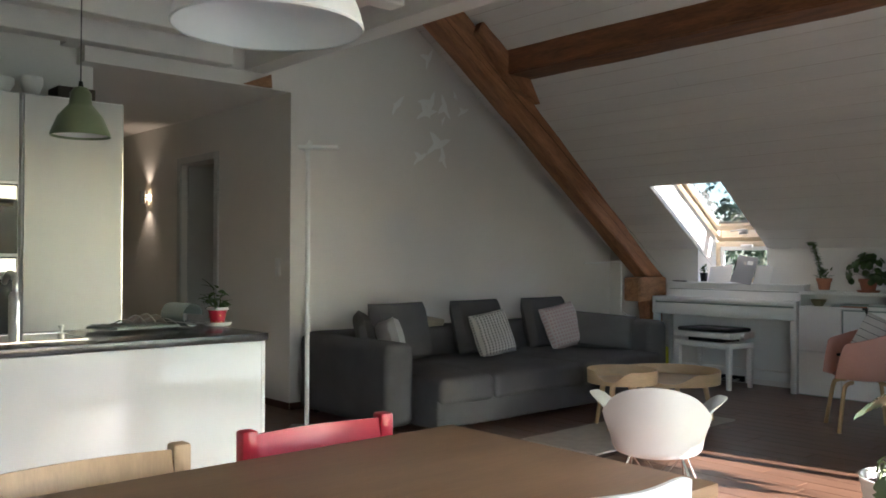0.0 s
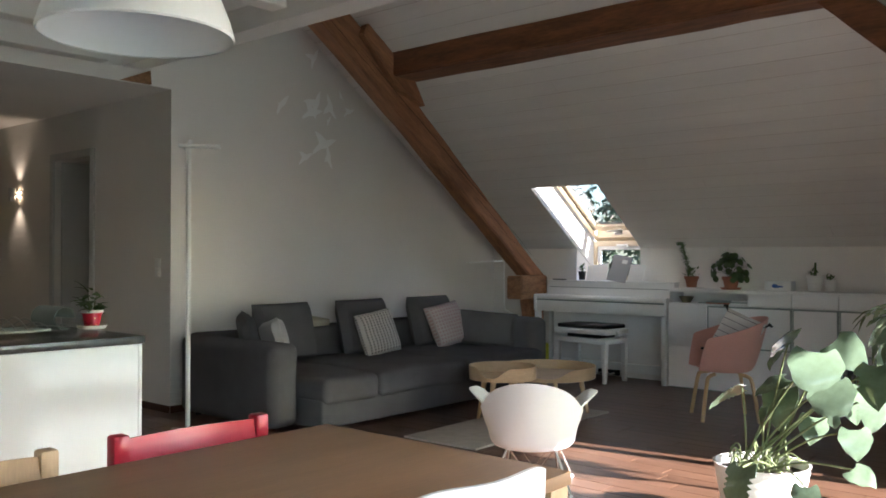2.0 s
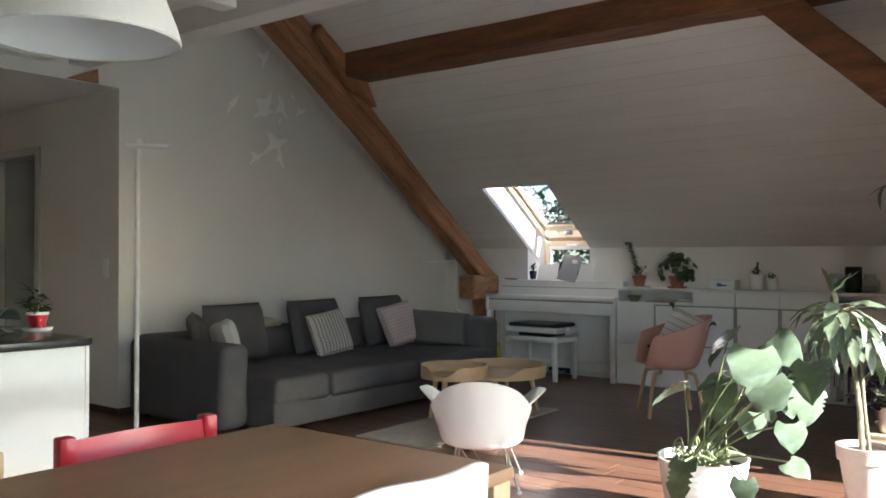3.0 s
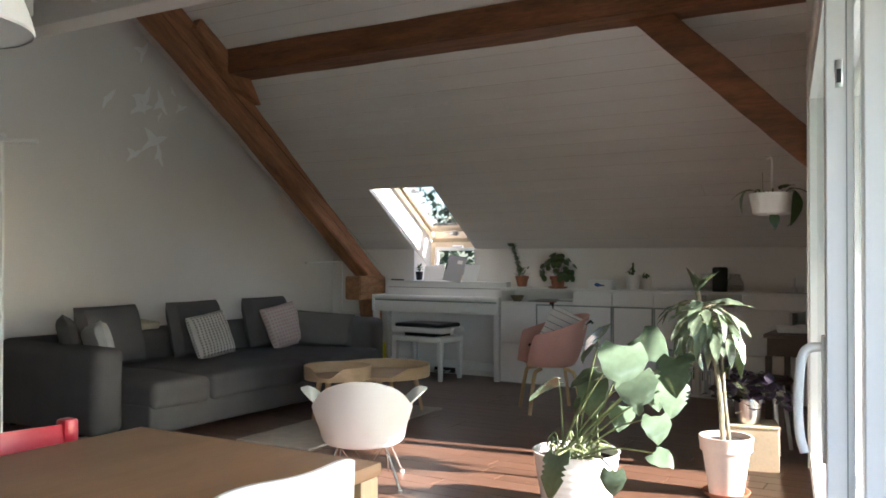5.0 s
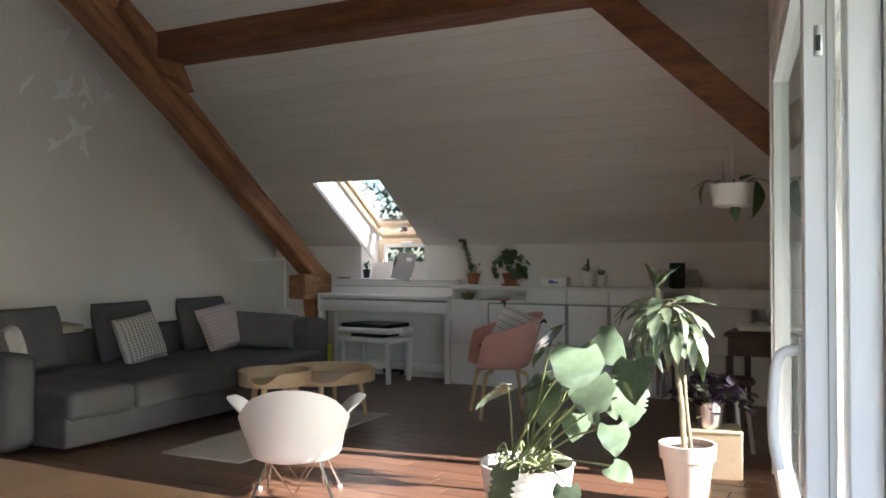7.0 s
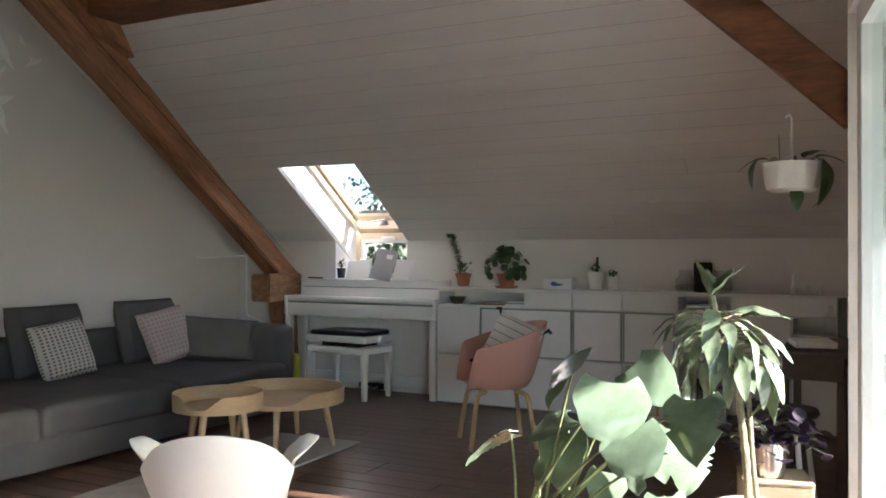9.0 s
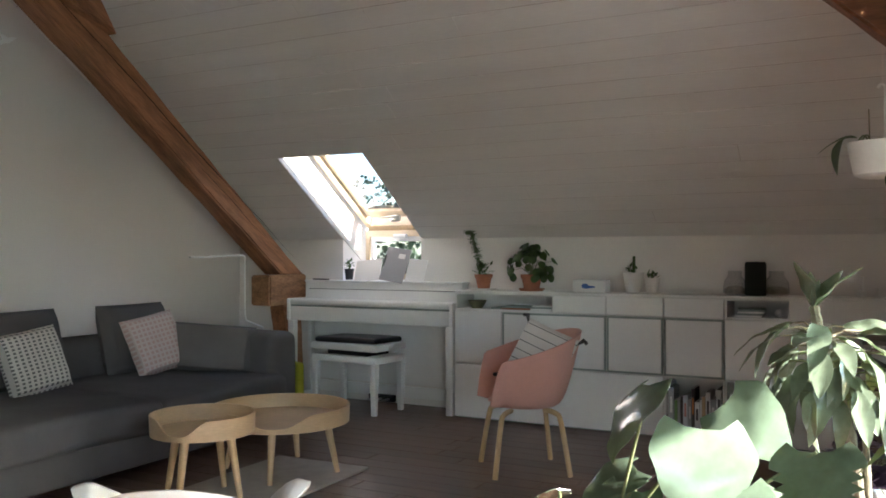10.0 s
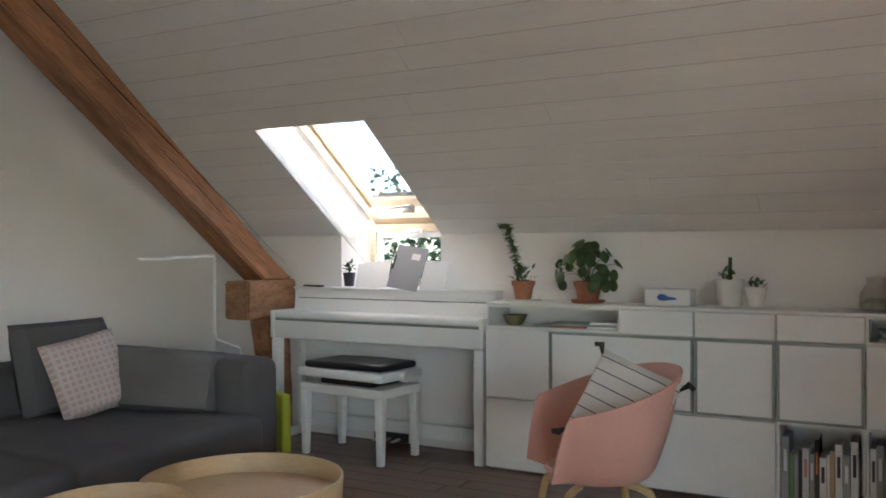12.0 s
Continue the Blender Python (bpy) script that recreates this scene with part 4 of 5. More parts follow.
def heart(size, notches=0, droop=0.3, seed=0):
    """A broad heart-shaped leaf with deep cuts from the edge, along +x."""
    r = random.Random(seed)
    bm = bmesh.new()
    n = 60
    mid = [bm.verts.new((size * (0.02 + 0.96 * k / 10), 0, 0)) for k in range(11)]
    cut = sorted(r.uniform(0.25, 0.85) for _ in range(notches))
    verts = []
    for side in (-1, 1):
        outer, inner = [], []
        for k in range(21):
            u = k / 20
            w = 0.60 * (math.sin(math.pi * (0.10 + 0.90 * u) ** 0.75)) ** 0.75 * (1 - 0.22 * u)
            x = u - 0.16 * (1 - u) ** 3
            for c in cut:
                if abs(u - c) < 0.028:
                    w *= 0.72
            wob = 1 + 0.03 * math.sin(u * 19 + seed)
            outer.append(bm.verts.new((x * size, side * w * size * wob, 0)))
            inner.append(bm.verts.new((u * size * 0.98, side * w * size * 0.5, 0)))
        core = [bm.verts.new((k / 20 * size * 0.98, 0, 0)) for k in range(21)]
        for k in range(20):
            for a, b in ((core, inner), (inner, outer)):
                q = (a[k], a[k + 1], b[k + 1], b[k])
                bm.faces.new(q if side > 0 else q[::-1])
    bmesh.ops.delete(bm, geom=mid, context="VERTS")
    bmesh.ops.remove_doubles(bm, verts=bm.verts[:], dist=0.0005)
    for v in bm.verts:
        x, y = v.co.x / size, v.co.y / size
        v.co.z = size * (-droop * x * x + 0.22 * abs(y) - 0.55 * y * y + 0.02 * math.sin(9 * x + 5 * y + seed) + 0.02 * math.sin(14 * abs(y)))
    bmesh.ops.solidify(bm, geom=bm.faces[:], thickness=0.0012)
    return bm


def aim(at, heading, pitch, roll, s=1.0):
    return pose(*at, 0, 0, heading) @ pose(0, 0, 0, 0, -pitch, 0) @ pose(0, 0, 0, roll, 0, 0) @ Matrix.Diagonal((s, s, s, 1))


# red pot on the island
rp = pot_plant("potted_plant", pose(1.80, -1.555, 0.872), "small green plant in a red patterned pot on the worktop", pot_profile(0.036, 0.052, 0.088, 0.003, 0.016), RED, 0.065, 0.078, 0.044)
part("rim_band", lathe([(0.0565, 0.082), (0.0575, 0.096), (0.053, 0.097)], 32), CERAMIC, rp, "white pot rim")
for k in range(14):
    a = k * 2.4
    part("dot", lathe([(0, 0), (0.004, 0), (0, 0.0015)], 8), mat("gold_dot", (0.6, 0.4, 0.12), 0.4) if k == 0 else bpy.data.materials["gold_dot"], rp, m=pose(0, 0, 0, 0, 0, math.degrees(a)) @ pose(0.0425 + 0.0155 * ((k % 5) / 5 * 0.06 + 0.0) / 0.088 + (0.02 + (k % 5) * 0.012) * 0.17, 0, 0.02 + (k % 5) * 0.012, 0, 82, 0))
rng = random.Random(3)
lf = [mesh_of("leaf", blade(0.065, 0.03, 0.3), LEAF3), mesh_of("leaf", blade(0.05, 0.026, 0.5), LEAF3)]
for k in range(26):
    a = rng.uniform(0, 360)
    hgt = rng.uniform(0.09, 0.2)
    r = rng.uniform(0.0, 0.06)
    c, s = math.cos(math.radians(a)), math.sin(math.radians(a))
    if k % 2 == 0:
        part("stem", tube([(0.01 * c, 0.01 * s, 0.075), (r * c * 0.6, r * s * 0.6, hgt)], 0.002, 5), STEM, rp)
    share("leaf", lf[k % 2], rp, aim((r * c * 0.6, r * s * 0.6, hgt), a, rng.uniform(-10, 60), rng.uniform(-30, 30), rng.uniform(0.8, 1.4)))

# tall units and oven column
for y0, y1, nm in ((-2.02, -1.40, "plain"), (-2.66, -2.03, "oven"), (-3.28, -2.67, "plain"), (-3.9, -3.29, "plain")):
    tu = thing("tall_cabinet", pose(0.15, -0.14, 0) @ Matrix.Diagonal((1, 1, 1.045, 1)), "tall white high-gloss kitchen unit" + (" with built-in ovens" if nm == "oven" else ""), "cabinet", "tall kitchen units")
    part("body", abox(-0.31, 0.28, y0 + 0.002, y1 - 0.002, 0.0, 2.14), WHITE, tu, smooth=False)
    if nm == "plain":
        part("door", abox(0.281, 0.301, y0 + 0.012, y1 - 0.012, 0.06, 2.13, 0.002, 1), SATIN, tu)
        part("grip_strip", abox(0.281, 0.296, y1 - 0.011, y1 - 0.003, 0.06, 2.13), STEEL, tu)
    else:
        part("upper_door", abox(0.281, 0.301, y0 + 0.012, y1 - 0.012, 1.62, 2.13, 0.002, 1), GLOSS, tu)
        part("lower_door", abox(0.281, 0.301, y0 + 0.012, y1 - 0.012, 0.06, 0.70, 0.002, 1), GLOSS, tu)
        for z0, z1 in ((1.20, 1.60), (0.72, 1.18)):
            of = part("oven_front", abox(0.281, 0.303, y0 + 0.012, y1 - 0.012, z0, z1, 0.003, 1), BLACK, tu, "black glass oven front")
            part("oven_panel", abox(0.3035, 0.306, y0 + 0.02, y1 - 0.02, z1 - 0.085, z1 - 0.01), STEEL, of)
            part("oven_handle", tube([(0.335, y0 + 0.05, z1 - 0.12), (0.335, y1 - 0.05, z1 - 0.12)], 0.008, 8), STEEL, of)
for y, r, h, z in ((-2.10, 0.10, 0.11, 2.24), (-1.90, 0.07, 0.14, 2.24), (-2.30, 0.12, 0.09, 2.24)):
    solo("serving_bowl", lathe([(0, 0), (r * 0.5, 0), (r, h * 0.7), (r * 0.97, h), (r * 0.9, h), (r * 0.9, h * 0.7), (0, 0.02)], 28), CERAMIC, pose(0.20, y - 0.14, z), "white ceramic bowl stored on the tall units", "bowl", "bowls on the kitchen units")
solo("storage_basket", abox(-0.1, 0.1, -0.12, 0.12, 0, 0.09, 0.01, 2), mat("dark_wicker", (0.06, 0.05, 0.04), 0.8, bump=0.6, fine=90), pose(0.23, -1.80, 2.24), "dark basket stored on the tall units", "basket")

# ---- pendants ----
pg = thing("pendant_lamp", pose(1.95, -2.325, 0.09), "sage green metal pendant lamp on a dark cord", "pendant lamp")
part("shade", lathe([(0.132, 1.700), (0.130, 1.715), (0.10, 1.79), (0.062, 1.835), (0.050, 1.85), (0.046, 1.90), (0.03, 1.925), (0.012, 1.93), (0.010, 1.925), (0.028, 1.92), (0.043, 1.895), (0.047, 1.848), (0.058, 1.83), (0.096, 1.786), (0.127, 1.712), (0.129, 1.700)], 40), GREEN, pg)
part("lining", lathe([(0.1265, 1.711), (0.0955, 1.785), (0.057, 1.829), (0.0, 1.84)], 40), WHITE, pg, "white inner lining")
part("cord_grip", lathe([(0, 1.93), (0.012, 1.93), (0.009, 1.955), (0, 1.955)], 12), BLACK, pg)
part("cord", tube([(0, 0, 1.95), (0, 0, 2.769)], 0.003, 6), BLACK, pg)
pb = thing("pendant_lamp", pose(4.44, -2.79, -0.015) @ Matrix.Diagonal((0.84, 0.84, 1, 1)), "large white enamel pendant lamp over the dining table", "pendant lamp")
part("shade", lathe([(0.232, 1.722), (0.236, 1.726), (0.225, 1.76), (0.19, 1.835), (0.14, 1.90), (0.075, 1.945), (0.05, 1.965), (0.0, 1.968)], 56), WHITE, pb)
part("lining", lathe([(0.230, 1.725), (0.218, 1.757), (0.182, 1.83), (0.132, 1.893), (0.07, 1.937), (0.0, 1.95)], 56), mat("lamp_white", (0.85, 0.85, 0.83), 0.45, var=0.02), pb, "matt white inside")
part("bulb", lathe([(0, 1.80), (0.03, 1.815), (0.036, 1.845), (0.02, 1.90), (0.015, 1.94), (0, 1.94)], 20), CERAMIC, pb, "unlit white bulb")
part("cap", lathe([(0.05, 1.965), (0.048, 2.02), (0.03, 2.03), (0, 2.03)], 24), STEEL, pb)
part("cord", tube([(0, 0, 2.02), (0, 0, 2.70), (0.1, 0.1, 2.874)], 0.004, 6), WHITE, pb)

# ---- passage ----
dr = tagged(thing("door_2", pose(0, 0, 0), "white door casing with a pale grey door standing open", "door"), kind="structure")
CAS = mat("pale_grey_paint", (0.60, 0.60, 0.58), 0.5, var=0.03)
for x0, x1, z0, z1 in ((DX0 - 0.07, DX0, 0, DH + 0.07), (DX1, DX1 + 0.07, 0, DH + 0.07), (DX0, DX1, DH, DH + 0.07)):
    part("casing", abox(x0, x1, -0.022, -0.001, z0, z1, 0.004, 1), CAS, dr)
part("door_leaf", abox(-0.02, 0.02, 0, 0.70, 0.005, DH - 0.005, 0.003, 1), CAS, dr, m=pose(DX0 + 0.03, 0.05, 0, 0, 0, -12))
part("door_handle", tube([(DX0 + 0.16, 0.62, 1.02), (DX0 + 0.20, 0.62, 1.02), (DX0 + 0.22, 0.52, 1.02)], 0.009, 8), STEEL, dr)
sc = thing("wall_light", pose(-2.80, -0.001, 1.87), "small steel up-and-down wall light in the passage", "wall light")
part("bracket", abox(-0.03, 0.03, -0.05, 0.0, -0.012, 0.012, 0.004, 2), STEEL, sc)
part("lamp_body", lathe([(0.028, -0.065), (0.032, -0.063), (0.032, 0.063), (0.028, 0.065), (0.026, 0.06), (0.026, -0.06), (0.028, -0.065)], 20), STEEL, sc, m=pose(0, -0.075, 0))
WARM = glow("warm_lamp", (1.0, 0.72, 0.42), 4.0)
for z in (-0.018, 0.018):
    part("bulb", lathe([(0, z - 0.004), (0.024, z - 0.004), (0.024, z + 0.004), (0, z + 0.004)], 16), WARM, sc, "warm glowing lamp")
for z, turn in ((0.07, 180), (-0.07, 0)):
    spot = bpy.data.lights.new("wall_light_beam", "SPOT")
    spot.energy, spot.color, spot.spot_size, spot.spot_blend, spot.shadow_soft_size = 0.4, (1.0, 0.80, 0.56), math.radians(95), 0.9, 0.015
    new("wall_light_beam", spot).matrix_world = pose(-2.80, -0.076, 1.87 + z, turn, 0, 0)
sw = thing("light_switch", pose(-0.18, -0.001, 1.16), "white double light switch on the wall corner", "light switch")
for z in (-0.075, 0.0):
    pl = part("plate", abox(-0.04, 0.04, -0.01, 0, z, z + 0.072, 0.004, 2), WHITE, sw)
    part("rocker", abox(-0.025, 0.025, -0.014, -0.010, z + 0.012, z + 0.06, 0.002, 1), WHITE, pl)
built("baseboard", abox(-1.23, -0.001, -0.014, -0.001, 0.0, 0.055), mat("brown_skirting", (0.10, 0.045, 0.028), 0.5), "low brown wooden skirting in the passage", "baseboard")
built("baseboard_west", abox(0.001, 0.014, 0.0, 4.2, 0.0, 0.055), bpy.data.materials["brown_skirting"], "low brown wooden skirting behind the sofa", "baseboard")

# ---- bird decals on the sofa wall ----
DECAL = mat("pale_sticker", (0.90, 0.90, 0.88), 0.35, var=0.02)


def bird(size, m, flap):
    bm = bmesh.new()
    body = [(0.5, 0.02), (0.3, 0.10), (0.1, 0.12), (-0.05, 0.45 * flap), (-0.22, 0.62 * flap), (-0.20, 0.12), (-0.5, -0.02), (-0.55, -0.12), (-0.2, -0.06), (0.02, -0.10), (0.3, -0.04)]
    prism(bm, [(x * size, y * size) for x, y in body], 0.0005, 0.002)
    solo("bird_sticker", bm, DECAL, m, "pale flying bird sticker on the wall", "wall sticker", "flock of bird stickers", smooth=False)


for y, z, s, r, fl in ((1.42, 3.02, 0.20, 62, 0.9), (1.05, 2.545, 0.22, 48, 0.3), (1.45, 2.60, 0.26, 70, 1.0), (1.40, 2.50, 0.26, 15, 0.7), (1.62, 2.60, 0.24, 110, 0.8), (1.86, 2.57, 0.16, 25, 0.6), (1.75, 2.72, 0.10, 120, 0.5),
                      (1.60, 2.46, 0.10, 60, 0.4), (1.55, 2.22, 0.32, 22, 0.8), (1.60, 2.12, 0.22, 100, 0.5), (1.32, 2.08, 0.20, 30, 0.7)):
    bird(s, pose(0, y + 0.07, z + 0.08, r, 0, 0), fl)

# ---- on the piano ----
for x, w, h, tilt, lean, mt, lb in ((1.445, 0.25, 0.19, -6, -24, WHITE_MATT, "white booklet leaning on the piano"), (1.89, 0.17, 0.19, 3, -22, WHITE_MATT, "white booklet leaning on the piano"),
                                   (1.685, 0.22, 0.285, 8, -20, mat("grey_folder", (0.33, 0.33, 0.34), 0.5, var=0.04), "grey folder leaning on the piano")):
    bk = thing("booklet", pose(x, 4.12 - (0.02 if mt is not WHITE_MATT else 0), 1.0, lean, tilt, 0), lb, "booklet", "music books on the piano")
    cv = part("cover", abox(-w / 2, w / 2, 0, 0.008, 0, h, 0.002, 1), mt, bk)
    if mt is not WHITE_MATT:
        part("sticker", abox(0.01, 0.07, -0.0015, 0.0, h - 0.085, h - 0.045), WHITE_MATT, cv, "white paper label")
        part("spine_strip", abox(-w / 2 - 0.002, -w / 2 + 0.012, -0.0015, 0, h * 0.42, h * 0.75), BLACK, cv)
fp = pot_plant("potted_plant", pose(1.245, 4.17, 1.001), "small dark pot with a bushy sprig on the piano", pot_profile(0.03, 0.042, 0.09), mat("dark_pot", (0.04, 0.04, 0.045), 0.6), None, 0.075, 0.03)
sprig = mesh_of("leaf", blade(0.045, 0.016, 0.3), LEAF3)
for k in range(24):
    a = rng.uniform(0, 360)
    share("leaf", sprig, fp, aim((rng.uniform(-0.02, 0.02), rng.uniform(-0.02, 0.02), rng.uniform(0.08, 0.16)), a, rng.uniform(0, 70), 0))
solo("pen_case", abox(-0.09, 0.09, -0.018, 0.018, 0, 0.012, 0.004, 2), BLACK, pose(0.985, 4.13, 1.001, 0, 0, -14), "black pencil case on the piano", "pencil case")
solo("toy_figure", lathe([(0, 0), (0.022, 0), (0.025, 0.03), (0.014, 0.05), (0.02, 0.065), (0.012, 0.085), (0, 0.09)], 16), PINK, pose(0.62, 4.15, 1.047), "small pink trinket on the beam end", "trinket")
solo("tote_bag", soft(-0.03, 0.03, -0.10, 0.10, 0.0, 0.36, 0.02), mat("yellow_cloth", (0.42, 0.40, 0.03), 0.85, bump=0.3), pose(1.05, 3.71, 0.0, 0, 0, 60), "yellow cloth bag beside the sofa", "bag")

# ---- on the cabinets ----
ZC = ZTOP + 0.017
jp = pot_plant("potted_plant", pose(2.534, 4.06, ZC), "trailing succulent in a terracotta pot on a white dish", pot_profile(0.045, 0.066, 0.105, 0.006, 0.028, 0.012), TERRA, None, 0.10, 0.052)
part("dish", abox(-0.085, 0.085, -0.07, 0.07, 0.0, 0.012, 0.004, 2), CERAMIC, jp, "white square dish")
jade = mesh_of("leaf", blade(0.034, 0.017, 0.1), LEAF3)
path = bend([(0, 0, 0.10), (-0.03, 0, 0.20), (-0.06, 0, 0.29), (-0.09, 0, 0.38), (-0.10, 0, 0.43), (-0.14, 0, 0.44)], 8)
part("stem", tube(path, 0.004, 6), STEM, jp)
for k, q in enumerate(path[4:]):
    for d in (0, 72, 144, 216, 288):
        share("leaf", jade, jp, aim(q, d + k * 50, rng.uniform(-30, 35), 0, rng.uniform(0.9, 1.4)))
for k in range(44):
    a, r = rng.uniform(0, 360), rng.uniform(0.0, 0.06)
    share("leaf", jade, jp, aim((r * math.cos(a), r * math.sin(a), rng.uniform(0.105, 0.19)), a * 57, rng.uniform(-10, 70), 0, rng.uniform(0.9, 1.5)))
pp = pot_plant("potted_plant", pose(2.922, 4.06, ZC), "bushy round-leaved plant in a terracotta pot", pot_profile(0.055, 0.078, 0.11, 0.006, 0.03, 0.01), TERRA, 0.085, 0.10, 0.062)
coin = mesh_of("leaf", lathe([(0.03, 0.0), (0.024, 0.0045), (0, 0.006), (0, 0.0045), (0.024, 0.003), (0.03, -0.0012)], 16), LEAF3)
for k in range(64):
    a, el = rng.uniform(0, 2 * math.pi), rng.uniform(-0.35, 1.45)
    R = rng.uniform(0.13, 0.20)
    q = Vector((R * math.cos(a) * math.cos(el), R * 0.75 * math.sin(a) * math.cos(el), 0.14 + R * 1.0 * math.sin(el)))
    if q.z < 0.05:
        q.z = 0.05
    if k % 2 == 0:
        part("stem", tube(bend([(0, 0, 0.105), q * 0.5 + Vector((0, 0, 0.09)), q], 4), 0.0016, 5), STEM, pp)
    share("leaf", coin, pp, pose(*q) @ pose(0, 0, 0, 0, 0, math.degrees(a)) @ pose(0, 0, 0, rng.uniform(-20, 20), 90 - math.degrees(el) * 0.7 + rng.uniform(-25, 25), 0) @ Matrix.Diagonal((rng.uniform(0.8, 1.25),) * 3 + (1,)))
tx = thing("tissue_box", pose(3.375, 4.06, ZC, 0, 0, -3), "white cardboard tissue box with a blue motif", "tissue box")
part("carton", abox(-0.12, 0.12, -0.055, 0.055, 0, 0.088, 0.003, 1), WHITE_MATT, tx)
BLUE = mat("blue_print", (0.05, 0.13, 0.42), 0.5)
bm = bmesh.new()
prism(bm, [(-0.055, 0.045), (-0.04, 0.062), (-0.015, 0.06), (0.005, 0.048), (0.045, 0.044), (0.05, 0.034), (0.01, 0.030), (-0.02, 0.026), (-0.045, 0.030)], -0.0565, -0.0551, "y")
part("motif", bm, BLUE, tx, "blue printed shape", smooth=False)
for x, r, h, lb in ((3.676, 0.072, 0.135, "cactus in a white ceramic pot on the cabinets"), (3.806, 0.053, 0.10, "small succulent in a white ceramic pot")):
    cp = pot_plant("potted_plant", pose(x, 4.06, ZC), lb, pot_profile(r * 0.72, r, h), CERAMIC, None, h * 0.85, r * 0.75)
    if r > 0.06:
        part("stem", tube([(0, 0, h * 0.8), (0.004, 0, h + 0.12)], [0.011, 0.009], 9), LEAF3, cp)
    for k in range(16):
        a = rng.uniform(0, 360)
        share("leaf", jade, cp, aim((rng.uniform(-0.03, 0.03), rng.uniform(-0.02, 0.02), h + rng.uniform(-0.01, 0.05)), a, rng.uniform(10, 70), 0, rng.uniform(0.9, 1.5)))
solo("speaker", lathe([(0, 0), (0.062, 0), (0.066, 0.01), (0.066, 0.205), (0.058, 0.218), (0, 0.22)], 32), mat("dark_green_cloth", (0.018, 0.024, 0.02), 0.85, bump=0.4, fine=200), pose(4.474, 4.06, ZC), "dark cylindrical speaker on the cabinets", "speaker")
for x, r in ((4.345, 0.075), (4.60, 0.08)):
    jr = thing("glass_jar", pose(x, 4.07, ZC), "clear glass jar on the cabinets", "jar", "glass jars on the cabinets")
    part("jar", lathe([(0, 0.002), (r * 0.8, 0.002), (r, 0.02), (r * 0.92, 0.09), (r * 0.55, 0.13), (r * 0.6, 0.16), (r * 0.57, 0.16), (r * 0.50, 0.13), (r * 0.88, 0.09), (r * 0.95, 0.022), (0, 0.008)], 28), JAR, jr)
    part("contents", lathe([(0, 0.01), (r * 0.8, 0.012), (r * 0.85, 0.04), (r * 0.5, 0.06), (0, 0.055)], 20), mat("pale_shells", (0.45, 0.42, 0.36), 0.7, var=0.3, size=30, bump=0.8) if r < 0.08 else bpy.data.materials["pale_shells"], jr)
for x, h in ((5.09, 0.13), (5.18, 0.06), (5.26, 0.05)):
    solo("candle_holder", lathe([(0, 0), (0.025, 0), (0.025, h * 0.3), (0.012, h * 0.35), (0.011, h), (0, h)], 16), CERAMIC, pose(x, 4.07, ZC), "small white candle holder on the cabinets", "candle holder")
solo("clay_bowl", lathe([(0, 0), (0.04, 0), (0.072, 0.06), (0.066, 0.06), (0.036, 0.01), (0, 0.01)], 28), mat("olive_glaze", (0.17, 0.15, 0.08), 0.4, var=0.2), pose(2.50, 4.02, ZT2 + 0.0135), "olive glazed bowl in the open shelf", "bowl")
for x, w, n, mt in ((2.83, 0.22, 2, TERRA), (3.03, 0.16, 3, WHITE_MATT), (4.44, 0.17, 4, WHITE_MATT), (2.70, 0.12, 1, GREY_TRIM)):
    for i in range(n):
        solo("book", abox(-w / 2, w / 2, -0.10, 0.10, 0, 0.012, 0.002, 1), mt if i % 2 == 0 else GREY_TRIM, pose(x + 0.004 * i, 4.06, ZT2 + 0.0135 + 0.0125 * i, 0, 0, 3 * i), "thin book lying flat in the open shelf", "book", "books lying in the shelves")
solo("small_ball", lathe([(0, 0), (0.018, 0.006), (0.027, 0.027), (0.018, 0.048), (0, 0.054)], 16), CERAMIC, pose(4.62, 4.02, ZT2 + 0.0135), "small white ball in the open shelf", "ornament")
cols = [mat("book_%s" % n, tuple(min(0.8, 1.5 * k) for k in c), 0.6, var=0.1) for n, c in (("grey", (0.25, 0.26, 0.27)), ("blue", (0.06, 0.12, 0.28)), ("green", (0.12, 0.22, 0.08)), ("white", (0.62, 0.6, 0.55)), ("pale", (0.45, 0.48, 0.50)), ("yellow", (0.5, 0.36, 0.06)), ("dark", (0.04, 0.035, 0.035)), ("rose", (0.38, 0.18, 0.15)), ("tan", (0.36, 0.26, 0.15)), ("orange", (0.45, 0.16, 0.04)))]
names = ("grey", "blue", "green", "white", "pale grey", "yellow", "black", "rose", "tan", "orange")
for x0, x1, sd in ((CX + 4 * CW + 0.016, CX + 5 * CW - 0.016, 2), (CX + 5 * CW + 0.016, CX + 6 * CW - 0.016, 5)):
    r = random.Random(sd)
    x = x0
    while x < x1 - 0.035:
        w, h, k = r.uniform(0.012, 0.034), r.uniform(0.20, 0.31), r.choice((0, 1, 3, 3, 4, 4, 6, 5, 8, 0, 2, 3))
        bk = thing("book", pose(x + w / 2, 3.98 + r.uniform(0, 0.02), ZB + 0.0135), "%s book standing in the lower shelf" % names[k], "book", "books in the lower shelves")
        cv = part("cover", abox(-w / 2, w / 2, 0, 0.17, 0, h, 0.0015, 1), cols[k], bk)
        part("page_block", abox(-w / 2 + 0.002, w / 2 - 0.002, 0.004, 0.172, h - 0.003, h + 0.0005), WHITE_MATT, cv)
        if w > 0.02:
            part("title_bar", abox(-w * 0.22, w * 0.22, -0.001, 0.0, h * 0.45, h * 0.8), cols[(k + 3) % 10], cv)
        x += w + 0.0015

